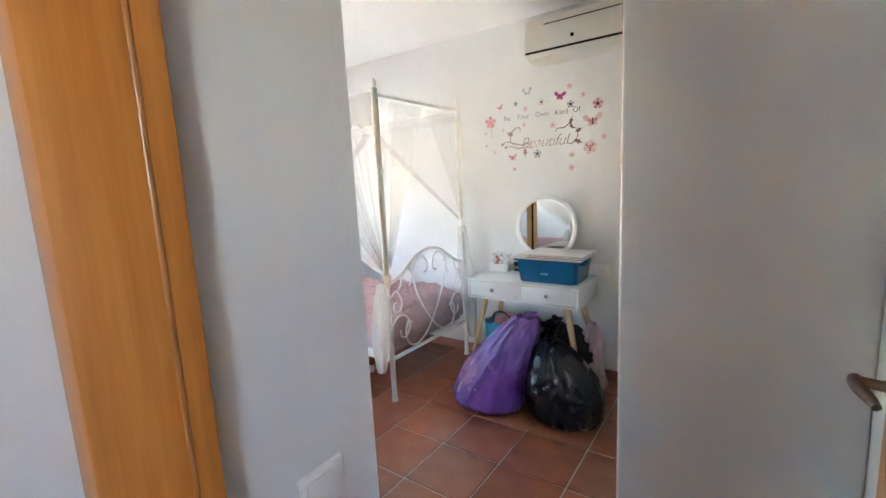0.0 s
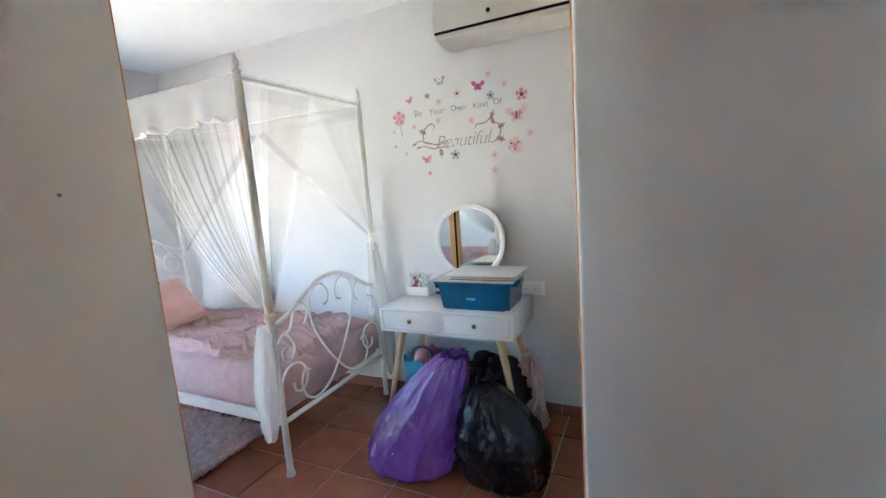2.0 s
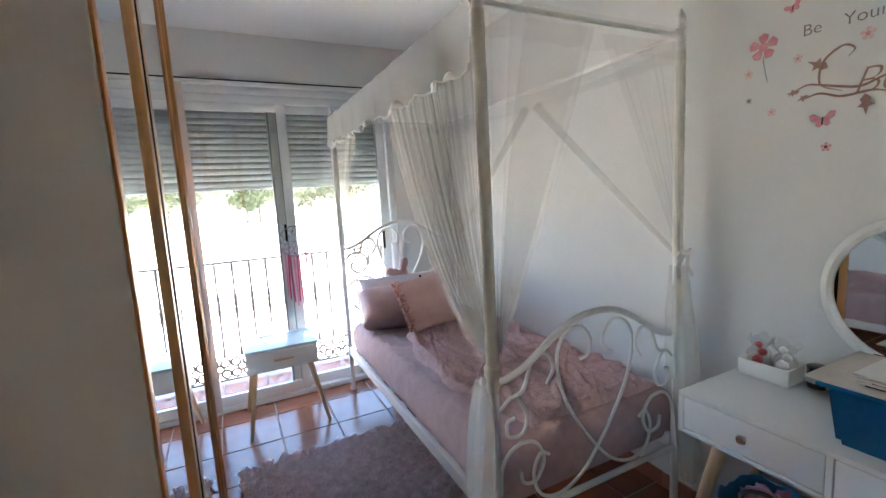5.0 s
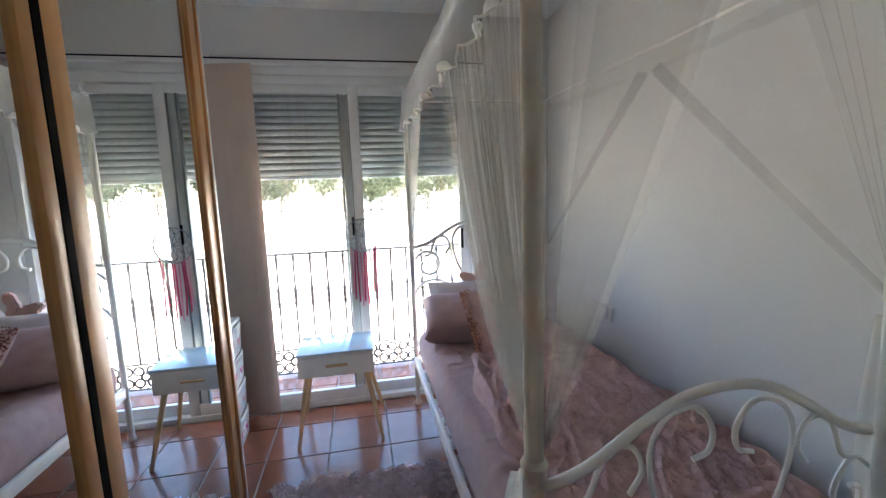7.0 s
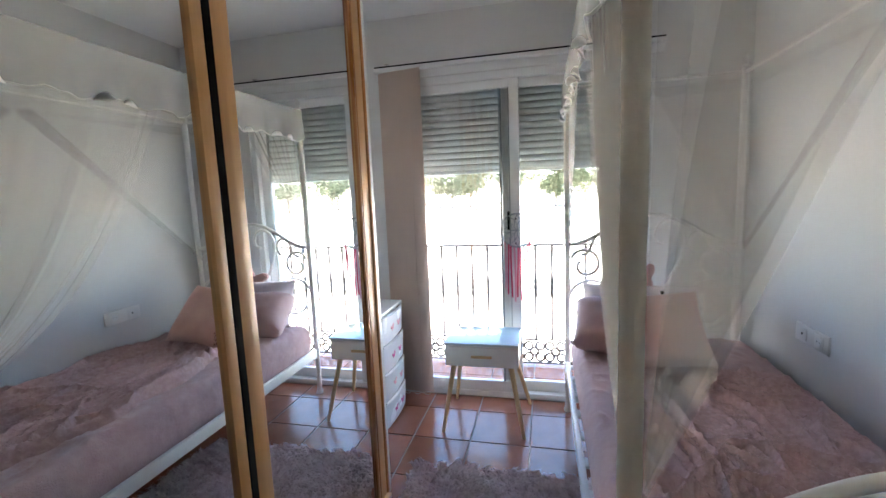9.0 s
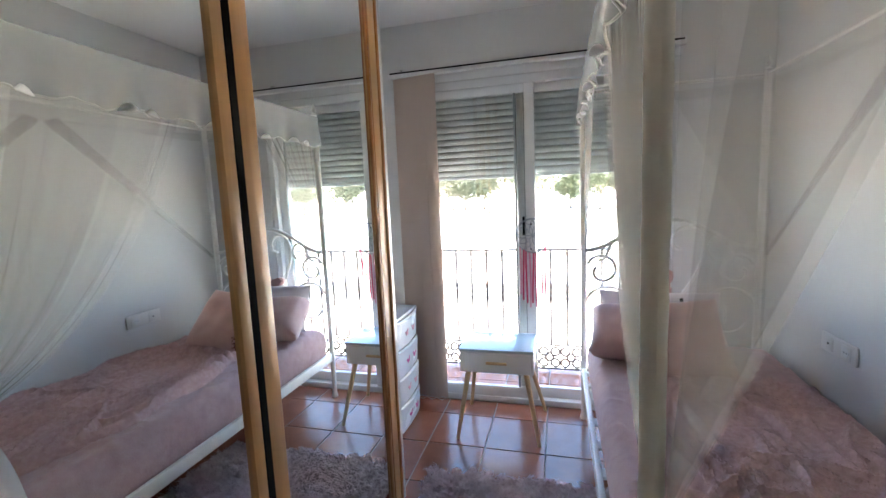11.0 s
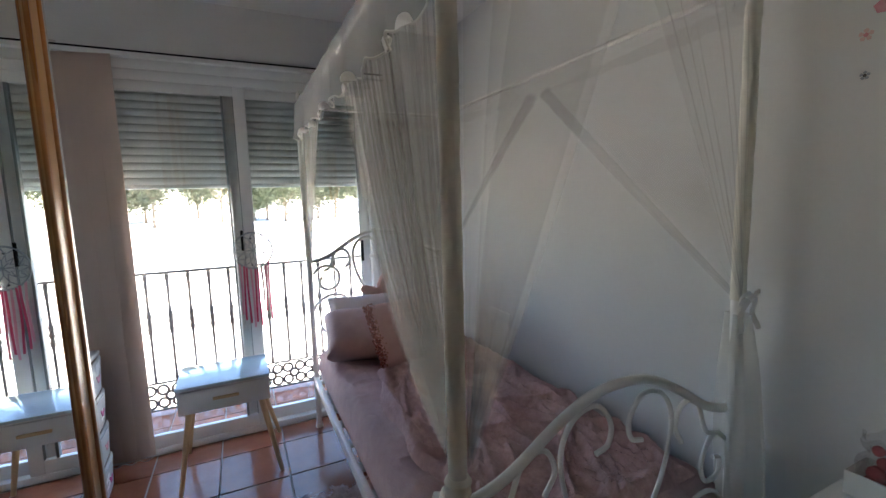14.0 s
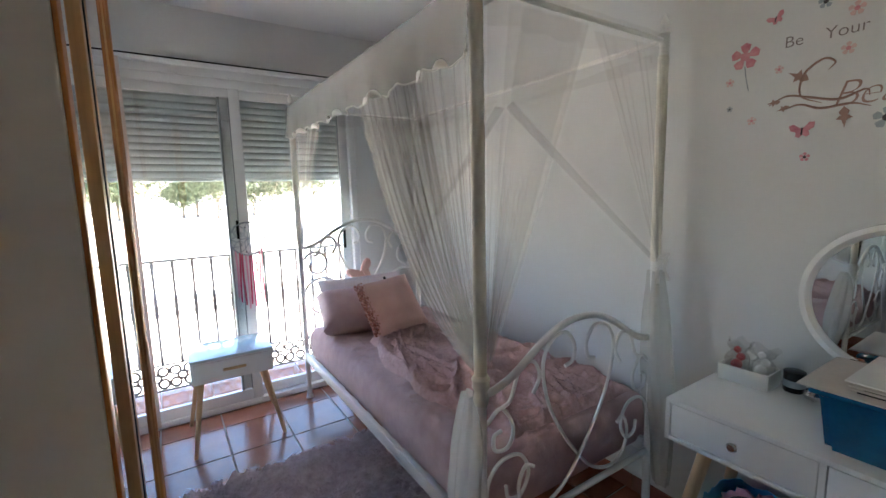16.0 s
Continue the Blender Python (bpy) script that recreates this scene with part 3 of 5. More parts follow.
# ---- canopy bed ----
BX0, BX1, BY0, BY1 = -4.09, -2.122, 2.124, 3.035
BYC, HALF = (BY0 + BY1) / 2, (BY1 - BY0) / 2
RAILZ = 1.975


def end_panel(bed, x, dz, name):
    """The arched scroll work of one bed end; dz lifts it."""
    arch = [(-0.455, 0.80), (-0.40, 0.805), (-0.32, 0.835), (-0.20, 0.91), (-0.10, 0.955), (0.0, 0.968), (0.10, 0.955), (0.20, 0.91), (0.32, 0.835), (0.40, 0.805), (0.455, 0.80)]
    panel = part(name, tube([(x, BYC + a * HALF / 0.455, z + dz) for a, z in [(p.x, p.y) for p in curve([(a, z, 0) for a, z in arch], 6)]], 0.0125, 12), METALWHITE, bed)
    heart = [(0.075, 0.80), (0.035, 0.815), (0.028, 0.87), (0.075, 0.925), (0.15, 0.905), (0.185, 0.82), (0.155, 0.68), (0.08, 0.545), (0.0, 0.44), (-0.085, 0.355), (-0.19, 0.315), (-0.275, 0.345), (-0.305, 0.43), (-0.275, 0.50), (-0.235, 0.485)]
    curl = [(0.235, 0.745), (0.205, 0.80), (0.235, 0.858), (0.295, 0.845), (0.335, 0.755), (0.375, 0.735)]
    side = [(0.435, 0.70), (0.375, 0.735), (0.325, 0.66), (0.345, 0.595), (0.40, 0.60), (0.405, 0.65), (0.375, 0.66)]
    low = [(0.440, 0.40), (0.430, 0.50), (0.375, 0.555), (0.295, 0.548), (0.255, 0.475), (0.290, 0.405), (0.345, 0.412), (0.357, 0.460)]
    if name == "headboard":
        ring = lambda cy, cz, r, a0, a1, end: [(cy + math.cos(radians(a0 + (a1 - a0) * k / 14)) * r * (1 - (1 - end) * (k / 14) ** 2), cz + math.sin(radians(a0 + (a1 - a0) * k / 14)) * r * (1 - (1 - end) * (k / 14) ** 2)) for k in range(15)]
        side = ring(0.355, 0.680, 0.088, 25, 395, 0.35)
        low = ring(0.315, 0.440, 0.140, 20, 330, 0.75)
    for s in (1, -1):
        for k, pts in enumerate((heart, curl, side, low)):
            off = 0.004 * s if k == 0 else 0
            part("scroll", tube([(x + off, BYC + s * p.x, p.y + dz) for p in curve([(a, z, 0) for a, z in pts], 7)], 0.0100 if name == "headboard" else 0.0066, 8), METALWHITE, panel)
    return panel


def bed():
    b = root("canopy_bed", ((BX0 + BX1) / 2, BYC, 0), "white metal four-poster bed with scrolled ends against the wall", "bed")
    for x in (BX0, BX1):
        for y in (BY0, BY1):
            bm = tube([(x, y, 0.0), (x, y, 0.02), (x, y, RAILZ + 0.02)], [0.015, 0.0168, 0.0168], 14)
            p = part("post", bm, METALWHITE, b)
            part("finial", lathe([(0.012, 0), (0.022, 0.006), (0.012, 0.014), (0.008, 0.022), (0.016, 0.034), (0.017, 0.046), (0.009, 0.062), (0.003, 0.078)], (x, y, RAILZ + 0.02), 14), METALWHITE, p)
            part("foot", lathe([(0.022, 0), (0.023, 0.012), (0.018, 0.03)], (x, y, 0.0), 14), METALWHITE, p)
    for y in (BY0, BY1):
        part("canopy_rail", tube([(BX0 + 0.018, y, RAILZ), (BX1 - 0.018, y, RAILZ)], 0.009, 10), METALWHITE, b)
        part("side_rail", box(BX0 + 0.0185, BX1 - 0.0185, y - 0.012, y + 0.012, 0.275, 0.335, 0.004), METALWHITE, b)
    for x in (BX0, BX1):
        part("canopy_rail", tube([(x, BY0 + 0.018, RAILZ), (x, BY1 - 0.018, RAILZ)], 0.009, 10), METALWHITE, b)
        part("end_rail", tube([(x, BY0 + 0.018, 0.29), (x, BY1 - 0.018, 0.29)], 0.013, 10), METALWHITE, b)
    end_panel(b, BX1, 0.0, "footboard")
    end_panel(b, BX0, 0.265, "headboard")
    for i in range(9):
        xx = BX0 + 0.15 + i * 0.2
        part("slat", box(xx, xx + 0.06, BY0 + 0.013, BY1 - 0.013, 0.284, 0.298, 0.003), METALWHITE, b)
    return b


bed()


def soft_block(x0, x1, y0, y1, z0, z1, r, amp, s, nx=60, ny=34, seed=0.0):
    """A stuffed rectangular block with rounded shoulders and an uneven top."""
    bm = bmesh.new()
    zc = (z0 + z1) / 2

    def f(u, v):
        x, y = x0 + u * (x1 - x0), y0 + v * (y1 - y0)
        ex, ey = min(u, 1 - u) * (x1 - x0), min(v, 1 - v) * (y1 - y0)
        return x, y, ex, ey

    def top(u, v):
        x, y, ex, ey = f(u, v)
        e = min(ex, ey)
        k = 1 - max(0.0, 1 - e / r) ** 2
        q = abs(nz(x * 0.6 + y * 1.2, y * 0.7 - x, seed, s * 1.6))
        crease = 0.010 * max(0.0, 1 - q * 7) ** 2 + 0.006 * max(0.0, 1 - 8 * abs(nz(x * 1.4 - y, y + x * 0.5, seed + 8, s * 2.6))) ** 2
        return (x, y, zc + (z1 - zc) * math.sqrt(max(k, 0.0)) + k * (crease + amp * (nz(x, y, seed, s) + 0.5 * nz(x, y, seed + 3, s * 2.7))))

    def bottom(u, v):
        x, y, ex, ey = f(u, v)
        k = 1 - max(0.0, 1 - min(ex, ey) / 0.03) ** 2
        return (x, y, zc - (zc - z0) * math.sqrt(max(k, 0.0)))
    grid(top, nx, ny, bm=bm)
    grid(bottom, nx, ny, bm=bm)
    bmesh.ops.remove_doubles(bm, verts=bm.verts, dist=0.0005)
    return bm


thing("mattress", soft_block(BX0 + 0.035, BX1 - 0.03, BY0 + 0.015, BY1 + 0.050, 0.300, 0.530, 0.06, 0.010, 3.0, 170, 80), SHEET, "thick mattress in a mauve pink plush sheet", "mattress")


def comforter():
    """A rumpled fleece throw over the foot half of the bed, pushed into long folds."""
    rf = random.Random(21)
    folds = []
    for i in range(84):
        a = rf.gauss(-0.12, 0.38) if i % 4 else rf.gauss(1.0, 0.35)
        folds.append((rf.uniform(-3.46, -2.24), rf.uniform(2.27, 3.0), math.cos(a), math.sin(a), rf.uniform(0.10, 0.34), rf.uniform(0.009, 0.017), rf.uniform(0.016, 0.034), rf.uniform(-0.5, 0.5)))

    def relief(x, y):
        h = 0.0
        for cx, cy, dx, dy, half, w, up, bow in folds:
            t = (x - cx) * dx + (y - cy) * dy
            if abs(t) > half * 1.5:
                continue
            d = (y - cy) * dx - (x - cx) * dy + bow * t * t
            if abs(d) < 4 * w:
                h = max(h, up * math.exp(-(d / w) ** 2) * math.exp(-(t / half) ** 4)) + 0.10 * up * math.exp(-(d / w) ** 2)
        return h

    def f(u, v, lift=0.0):
        x = -3.50 + u * 1.295
        near = 2.345 - 0.105 * math.sin(u * 2.9) + 0.014 * math.sin(u * 17) + 0.04 * u ** 3
        far = 3.03 - 0.015 * math.sin(u * 9)
        y = near + v * (far - near)
        e = min(min(u, 1 - u) * 1.25, v * (far - near), (1 - v) * 0.3)
        k = 1 - max(0.0, 1 - e / 0.022) ** 2
        wx, wy = x + 0.035 * nz(x, y, 31.0, 5.0), y + 0.025 * nz(x, y, 33.0, 6.0)
        roll = math.exp(-((e - 0.030) / 0.024) ** 2)
        h = 0.016 + relief(wx, wy) + 0.006 * abs(nz(x, y, 5.0, 18)) + 0.022 * roll + 0.006 * nz(x, y, 2.0, 4)
        fuzz = 0.003 * nz(x, y, 9.0, 42) + 0.003 * nz(x, y, 4.0, 90)
        return (x + 0.006 * nz(x, y, 7.0, 6), y + 0.008 * nz(x, y, 8.0, 5), 0.527 + k * max(h, 0.010) + fuzz * k + lift)
    c = root("throw_blanket", (-2.83, 2.65, 0.526), "rumpled dusty pink fleece throw spread on the bed", "blanket")
    bm = bmesh.new()
    grid(f, 190, 120, bm=bm)
    grid(lambda u, v: (f(u, v)[0], f(u, v)[1], 0.526), 190, 120, bm=bm)
    bmesh.ops.remove_doubles(bm, verts=bm.verts, dist=0.0022)
    part("cloth", bm, FLEECE, c)
    rnd = random.Random(9)
    base, verts, faces = base_of(c), [], []
    for i in range(44000):
        u, v = rnd.uniform(0.004, 0.996), rnd.uniform(0.004, 0.996)
        x, y, z = f(u, v)
        a = 5.0 * noise.noise(Vector((x * 16, y * 16, 2))) + rnd.uniform(-2.2, 2.2)
        ln, w = rnd.uniform(0.003, 0.007), rnd.uniform(0.0010, 0.0020)
        dx, dy = math.cos(a), math.sin(a)
        k = len(verts)
        verts += [(x - dy * w - base.x, y + dx * w - base.y, z - 0.001 - base.z), (x + dy * w - base.x, y - dx * w - base.y, z - 0.001 - base.z), (x + dx * ln * 0.8 - base.x, y + dy * ln * 0.8 - base.y, z + ln * rnd.uniform(0.35, 0.9) - base.z)]
        faces.append((k, k + 1, k + 2))
    me = bpy.data.meshes.new("nap")
    me.from_pydata(verts, [], faces)
    me.materials.append(FLEECE)
    p = new("nap", me)
    p.parent = c
    p["kind"] = "stuff"
    return c


comforter()


def cushion(w, h, t, seed, pinch=0.10):
    """A stuffed square cushion in its own plane: x wide, z high, y thick."""
    bm = bmesh.new()

    def face(sign):
        def f(u, v):
            a, b = u * 2 - 1, v * 2 - 1
            px = a * (1 - pinch * (1 - b * b) * abs(a) ** 3 * 0.6)
            pz = b * (1 - pinch * (1 - a * a) * abs(b) ** 3 * 0.6)
            k = max(0.0, (1 - a ** 4) * (1 - b ** 4)) ** 0.45
            return (px * w / 2, sign * (t / 2 * k + 0.010 * k * nz(a, b, seed, 2.2)), pz * h / 2 + h / 2)
        return f
    grid(face(1), 22, 22, bm=bm)
    grid(face(-1), 22, 22, bm=bm)
    bmesh.ops.remove_doubles(bm, verts=bm.verts, dist=0.0004)
    return bm


def place(bm, m):
    bmesh.ops.transform(bm, matrix=m, verts=bm.verts)
    return bm


pale = thing("pillow", place(cushion(0.62, 0.33, 0.16, 1.0), pose(-3.87, 2.505, 0.545, -26, 0, 86)), PALEPILLOW, "pale lilac pillow leaning on the headboard", "pillow", "bed pillows")
mauve = thing("pillow", place(cushion(0.38, 0.31, 0.22, 2.0), pose(-3.66, 2.315, 0.575, -56, 3, 84)), PILLOW, "fluffy mauve pillow at the head of the bed", "pillow", "bed pillows")
rose = root("sequin_cushion", (-3.44, 2.545, 0.55), "rose cushion with copper sequin border on the bed", "cushion", "bed pillows")
rm = pose(-3.44, 2.545, 0.575, -44, -7, 86.7)
part("cover", place(cushion(0.37, 0.39, 0.13, 3.0), rm), PINKCLOTH, rose)


def sequins():
    rnd = random.Random(4)
    bm = bmesh.new()
    for i in range(420):
        a = -1 + abs(rnd.gauss(0, 0.11))
        b = rnd.uniform(-0.97, 0.97)
        k = max(0.0, (1 - a ** 4) * (1 - b ** 4)) ** 0.45
        c = Vector((a * 0.183, -(0.065 * k + 0.006), b * 0.193 + 0.195))
        lathe([(0.0058, 0), (0.0062, 0.0012)], (0, 0, 0), 6, bm=bm)
        vs = bm.verts[-12:] if hasattr(bm.verts, "ensure_lookup_table") and not bm.verts.ensure_lookup_table() else []
        bmesh.ops.transform(bm, verts=list(vs), matrix=Matrix.Translation(c) @ pose(0, 0, 0, 90 + rnd.uniform(-35, 35), rnd.uniform(-35, 35), rnd.uniform(0, 90)))
    return bm


sq = part("sequin_trim", place(sequins(), rm), SEQUIN, rose, "copper sequins along the edge")
sq["kind"] = "stuff"
part("tag", place(box(0.03, 0.045, -0.004, 0.004, 0.385, 0.405, 0.001), rm), BLACK, rose, "black label tab")


def butterfly_outline(s):
    return [(0, -0.35 * s), (0.25 * s, -0.55 * s), (0.5 * s, -0.4 * s), (0.42 * s, -0.08 * s), (0.8 * s, 0.12 * s), (0.9 * s, 0.55 * s), (0.55 * s, 0.62 * s), (0.15 * s, 0.25 * s), (0, 0.18 * s)]


def flat_poly(pts, y, cx, cz, thick, bm, turn=0.0):
    c, s = math.cos(turn), math.sin(turn)
    vs = [bm.verts.new((cx + a * c - b * s, y, cz + a * s + b * c)) for a, b in pts]
    f = bm.faces.new(vs)
    r = bmesh.ops.extrude_face_region(bm, geom=[f])
    bmesh.ops.translate(bm, verts=[e for e in r["geom"] if isinstance(e, bmesh.types.BMVert)], vec=(0, -thick, 0))


def butterfly(bm, y, cx, cz, s, turn=0.0, thick=0.0015):
    o = butterfly_outline(s)
    flat_poly(o, y, cx, cz, thick, bm, turn)
    flat_poly([(-a, b) for a, b in reversed(o)], y, cx, cz, thick, bm, turn)


def plush():
    bm = bmesh.new()
    butterfly(bm, 0.02, 0, 0.08, 0.112, 0.45, 0.04)
    bmesh.ops.bevel(bm, geom=list(bm.edges), offset=0.009, segments=2, affect="EDGES")
    place(bm, pose(-4.0, 2.522, 0.785, -5, 0, 86))
    return thing("butterfly_cushion", bm, PINKCLOTH, "pink butterfly shaped cushion leaning on the headboard", "cushion")


plush()


# ---- netting of the bed ----
def netting():
    n = root("bed_canopy_netting", ((BX0 + BX1) / 2, BYC, 0.2), "white sheer netting draped over the bed posts and tied back", "bed canopy")
    yn, yf = BY0 - 0.012, BY1 + 0.012

    def valance(a, b, out, seed, drop=0.155, loops=9):
        """A gathered band from a to b along the top rail, with scalloped loops."""
        a, b, out = Vector(a), Vector(b), Vector(out)

        def f(u, v):
            p = a.lerp(b, u)
            ph = u * loops * math.pi
            d = drop * (0.94 + 0.06 * abs(math.sin(ph + nz(u * 6, seed))) + 0.05 * nz(u * 9, seed))
            w = 0.003 + (0.002 + 0.012 * v * v) * (math.sin(ph * 2 + seed) + 0.4 * math.sin(ph * 3.3 + seed))
            return p + out * (0.010 + w) + Vector((0, 0, 0.012 - v * d))
        va = part("valance", grid(f, 120, 6), NETVAL if drop > 0.12 else NETTHIN, n)
        if drop < 0.15:
            return
        edge = [Vector(f(i / 160, 1.0)) + Vector((0, 0, 0.004 * math.sin(i * 0.9))) for i in range(161)]
        part("hem", tube(edge, [0.0035 + 0.0030 * max(0.0, nz(i * 0.21, seed)) for i in range(161)], 6), NETDENSE, va, "rolled white hem")
        for k in range(loops):
            # hem turned over into a small shiny lip
            u0 = (k + 0.5 + 0.25 * math.sin(k * 2.7 + seed)) / loops

            def lip(u, v, u0=u0):
                q = Vector(f(min(0.995, max(0.005, u0 + (u - 0.5) * 0.30 / loops)), 1.0))
                r = 0.013 * math.sin(math.pi * u) + 0.002
                t = math.pi * (0.15 + 1.1 * v)
                return q + out * (0.004 + r * math.sin(t)) + Vector((0, 0, r * (1 - math.cos(t)) - 0.004))
            part("lip", grid(lip, 10, 6), SATIN, va, "turned-over satin hem")

    valance((BX0, yn, RAILZ), (BX1, yn, RAILZ), (0, -1, 0), 1.0, 0.20, 9)
    valance((BX0, yf, RAILZ), (BX1, yf, RAILZ), (0, 1, 0), 2.0, 0.10, 10)
    valance((BX1 + 0.012, BY0, RAILZ), (BX1 + 0.012, BY1, RAILZ), (1, 0, 0), 3.0, 0.115, 7)
    valance((BX0 - 0.012, BY0, RAILZ), (BX0 - 0.012, BY1, RAILZ), (-1, 0, 0), 4.0, 0.10, 6)

    def swag(top0, top1, tie, out, folds, seed, material, bend=(0.55, 0.5), amp=0.007, spread=0.06, hem=0.0, nu=180, nv=40):
        """A curtain from the top rail swept aside to a tie; bend places the turn of its free edge; hem lays a grey
        strip, shade put into its colour, along that edge.
        """
        top0, top1, tie, out = Vector(top0), Vector(top1), Vector(tie), Vector(out)

        def f(u, v):
            a = top0.lerp(top1, u)
            q = tie + Vector((0, 0, spread * (0.5 - u)))
            mid = a.lerp(q, bend[0])
            mid.z = q.z + (a.z - q.z) * (bend[1] + 0.22 * (1 - u))
            p = a * (1 - v) ** 2 + mid * 2 * v * (1 - v) + q * v * v
            k = 0.32 + 0.60 * (1 - v) * (0.5 + 0.5 * min(1.0, v * 4))
            ph = u * folds * 2 * math.pi + 2.2 * nz(u * 5, seed, v * 1.2)
            w = amp * k * (math.sin(ph + seed + 1.2 * v) + 0.55 * math.sin(ph * 1.73 + seed * 2.1) + 0.9 * nz(u * folds * 1.4, seed, v * 2))
            return p + out * w
        ob = part("drape", grid(f, nu, nv), material, n)
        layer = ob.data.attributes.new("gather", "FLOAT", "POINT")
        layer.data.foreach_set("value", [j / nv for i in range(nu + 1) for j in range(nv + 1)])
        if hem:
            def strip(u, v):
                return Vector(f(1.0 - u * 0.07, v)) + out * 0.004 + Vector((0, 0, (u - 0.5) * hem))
            part("hem", grid(strip, 6, 30), NETSHADE, ob, "netting edge greyed to look shaded")
        return ob

    # near long side, gathered to the foot post
    yi = BY0 + 0.012
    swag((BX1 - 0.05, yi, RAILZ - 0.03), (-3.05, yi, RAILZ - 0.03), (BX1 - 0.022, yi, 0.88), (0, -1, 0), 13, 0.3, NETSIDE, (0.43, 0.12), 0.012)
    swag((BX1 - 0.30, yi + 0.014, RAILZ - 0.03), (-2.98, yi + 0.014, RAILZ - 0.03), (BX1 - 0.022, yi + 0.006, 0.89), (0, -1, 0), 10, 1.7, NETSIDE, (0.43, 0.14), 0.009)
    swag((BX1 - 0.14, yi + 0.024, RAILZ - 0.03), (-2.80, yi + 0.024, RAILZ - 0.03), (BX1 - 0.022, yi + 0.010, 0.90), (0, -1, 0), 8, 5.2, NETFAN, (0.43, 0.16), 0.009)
    # head end of the near side, hanging by the head post
    swag((BX0 + 0.03, yi, RAILZ - 0.03), (-3.42, yi, RAILZ - 0.03), (BX0 + 0.022, yi, 1.08), (0, -1, 0), 9, 2.2, NET, (0.62, 0.42), 0.011)
    # wall side, parted to both posts
    swag((BX1 - 0.02, yf, RAILZ - 0.03), (-3.05, yf, RAILZ - 0.08), (BX1 - 0.01, yf + 0.01, 1.14), (0, 1, 0), 9, 0.9, NETTHIN, (0.5, 0.48), 0.006, hem=0.026)
    swag((BX0 + 0.02, yf, RAILZ - 0.03), (-3.06, yf, RAILZ - 0.08), (BX0 + 0.01, yf + 0.01, 1.06), (0, 1, 0), 9, 2.9, NETTHIN, (0.5, 0.5), 0.006, hem=0.026)
    # foot end, swept to the wall-side post and to the near post
    xo = BX1 + 0.012
    swag((xo, BY1 - 0.02, RAILZ - 0.03), (xo, BYC + 0.02, RAILZ - 0.04), (xo + 0.004, BY1 - 0.01, 1.14), (1, 0, 0), 9, 1.1, NETTHIN, (0.5, 0.5), 0.006)
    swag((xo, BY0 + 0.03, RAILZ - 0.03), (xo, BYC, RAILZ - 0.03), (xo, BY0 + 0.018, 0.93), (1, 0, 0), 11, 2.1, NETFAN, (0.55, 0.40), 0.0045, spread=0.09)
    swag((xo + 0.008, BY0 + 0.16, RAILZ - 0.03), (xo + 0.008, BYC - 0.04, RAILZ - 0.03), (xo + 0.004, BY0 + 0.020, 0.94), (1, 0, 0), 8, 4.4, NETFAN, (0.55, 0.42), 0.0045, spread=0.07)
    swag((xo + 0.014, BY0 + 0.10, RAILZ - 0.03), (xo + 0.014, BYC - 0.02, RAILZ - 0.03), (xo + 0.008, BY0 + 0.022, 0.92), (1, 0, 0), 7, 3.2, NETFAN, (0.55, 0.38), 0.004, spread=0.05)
    # head end
    xh = BX0 - 0.012
    swag((xh, BY1 - 0.02, RAILZ - 0.03), (xh, BYC, RAILZ - 0.04), (xh, BY1 - 0.01, 1.15), (-1, 0, 0), 7, 1.4, NETTHIN, (0.5, 0.5), 0.006)

    def sleeve(x, y, z0, z1, r, seed, material, nm="post_wrap"):
        """Netting wound round a post, with soft creases."""
        def f(u, v):
            a = u * 2 * math.pi
            z = z1 - v * (z1 - z0)
            k = r * (1 + 0.05 * nz(math.cos(a) * 2 + seed, math.sin(a) * 2, z * 9) + 0.025 * math.sin(z * 60 + a * 2))
            return (x + math.cos(a) * k, y + math.sin(a) * k, z)
        return part(nm, grid(f, 20, 70), material, n)

    sleeve(BX1, BY0, 0.81, 1.95, 0.0200, 1.0, WRAP)
    sleeve(BX0, BY0, 1.10, 1.92, 0.0195, 2.0, WRAP)
    sleeve(BX1, BY1, 1.12, 1.92, 0.0195, 3.0, WRAP)

    def tail(x, y, z0, z1, r, seed, lean):
        def f(u, v):
            a = u * 2 * math.pi
            z = z1 - v * (z1 - z0)
            k = r * (0.45 + 0.75 * math.sin(math.pi * min(v * 0.92 + 0.05, 1.0)) ** 0.8) * (1 + 0.22 * math.sin(a * 5 + seed + 2 * v) + 0.12 * nz(math.cos(a) * 2, math.sin(a) * 2 + seed, z * 6))
            return (x + lean[0] * v + math.cos(a) * k, y + lean[1] * v + math.sin(a) * k * 0.7, z)
        return part("tail", grid(f, 36, 30), NETDENSE, n)

    tail(BX1 - 0.035, BY0 - 0.012, 0.19, 0.80, 0.052, 1.0, (-0.045, -0.012))
    tail(BX1 + 0.004, BY1 + 0.004, 0.16, 1.08, 0.050, 2.4, (0.055, 0.004))

    def bow(c, s, seed):
        c = Vector(c)
        bm = bmesh.new()
        for sg in (1, -1):
            def loop(u, v, sg=sg):
                a = u * 2 * math.pi
                return c + Vector((0.012 + 0.010 * math.sin(a), sg * s * (0.5 - 0.5 * math.cos(a)), s * 0.45 * math.sin(a) * (0.4 + 0.6 * abs(math.sin(a / 2))) + (v - 0.5) * 0.012))
            grid(loop, 20, 2, bm=bm)

            def hang(u, v, sg=sg):
                return c + Vector((0.012 + 0.006 * math.sin(u * 7 + seed), sg * (0.012 + 0.028 * u) + (v - 0.5) * 0.026, -s * 2.3 * u))
            grid(hang, 10, 2, bm=bm)
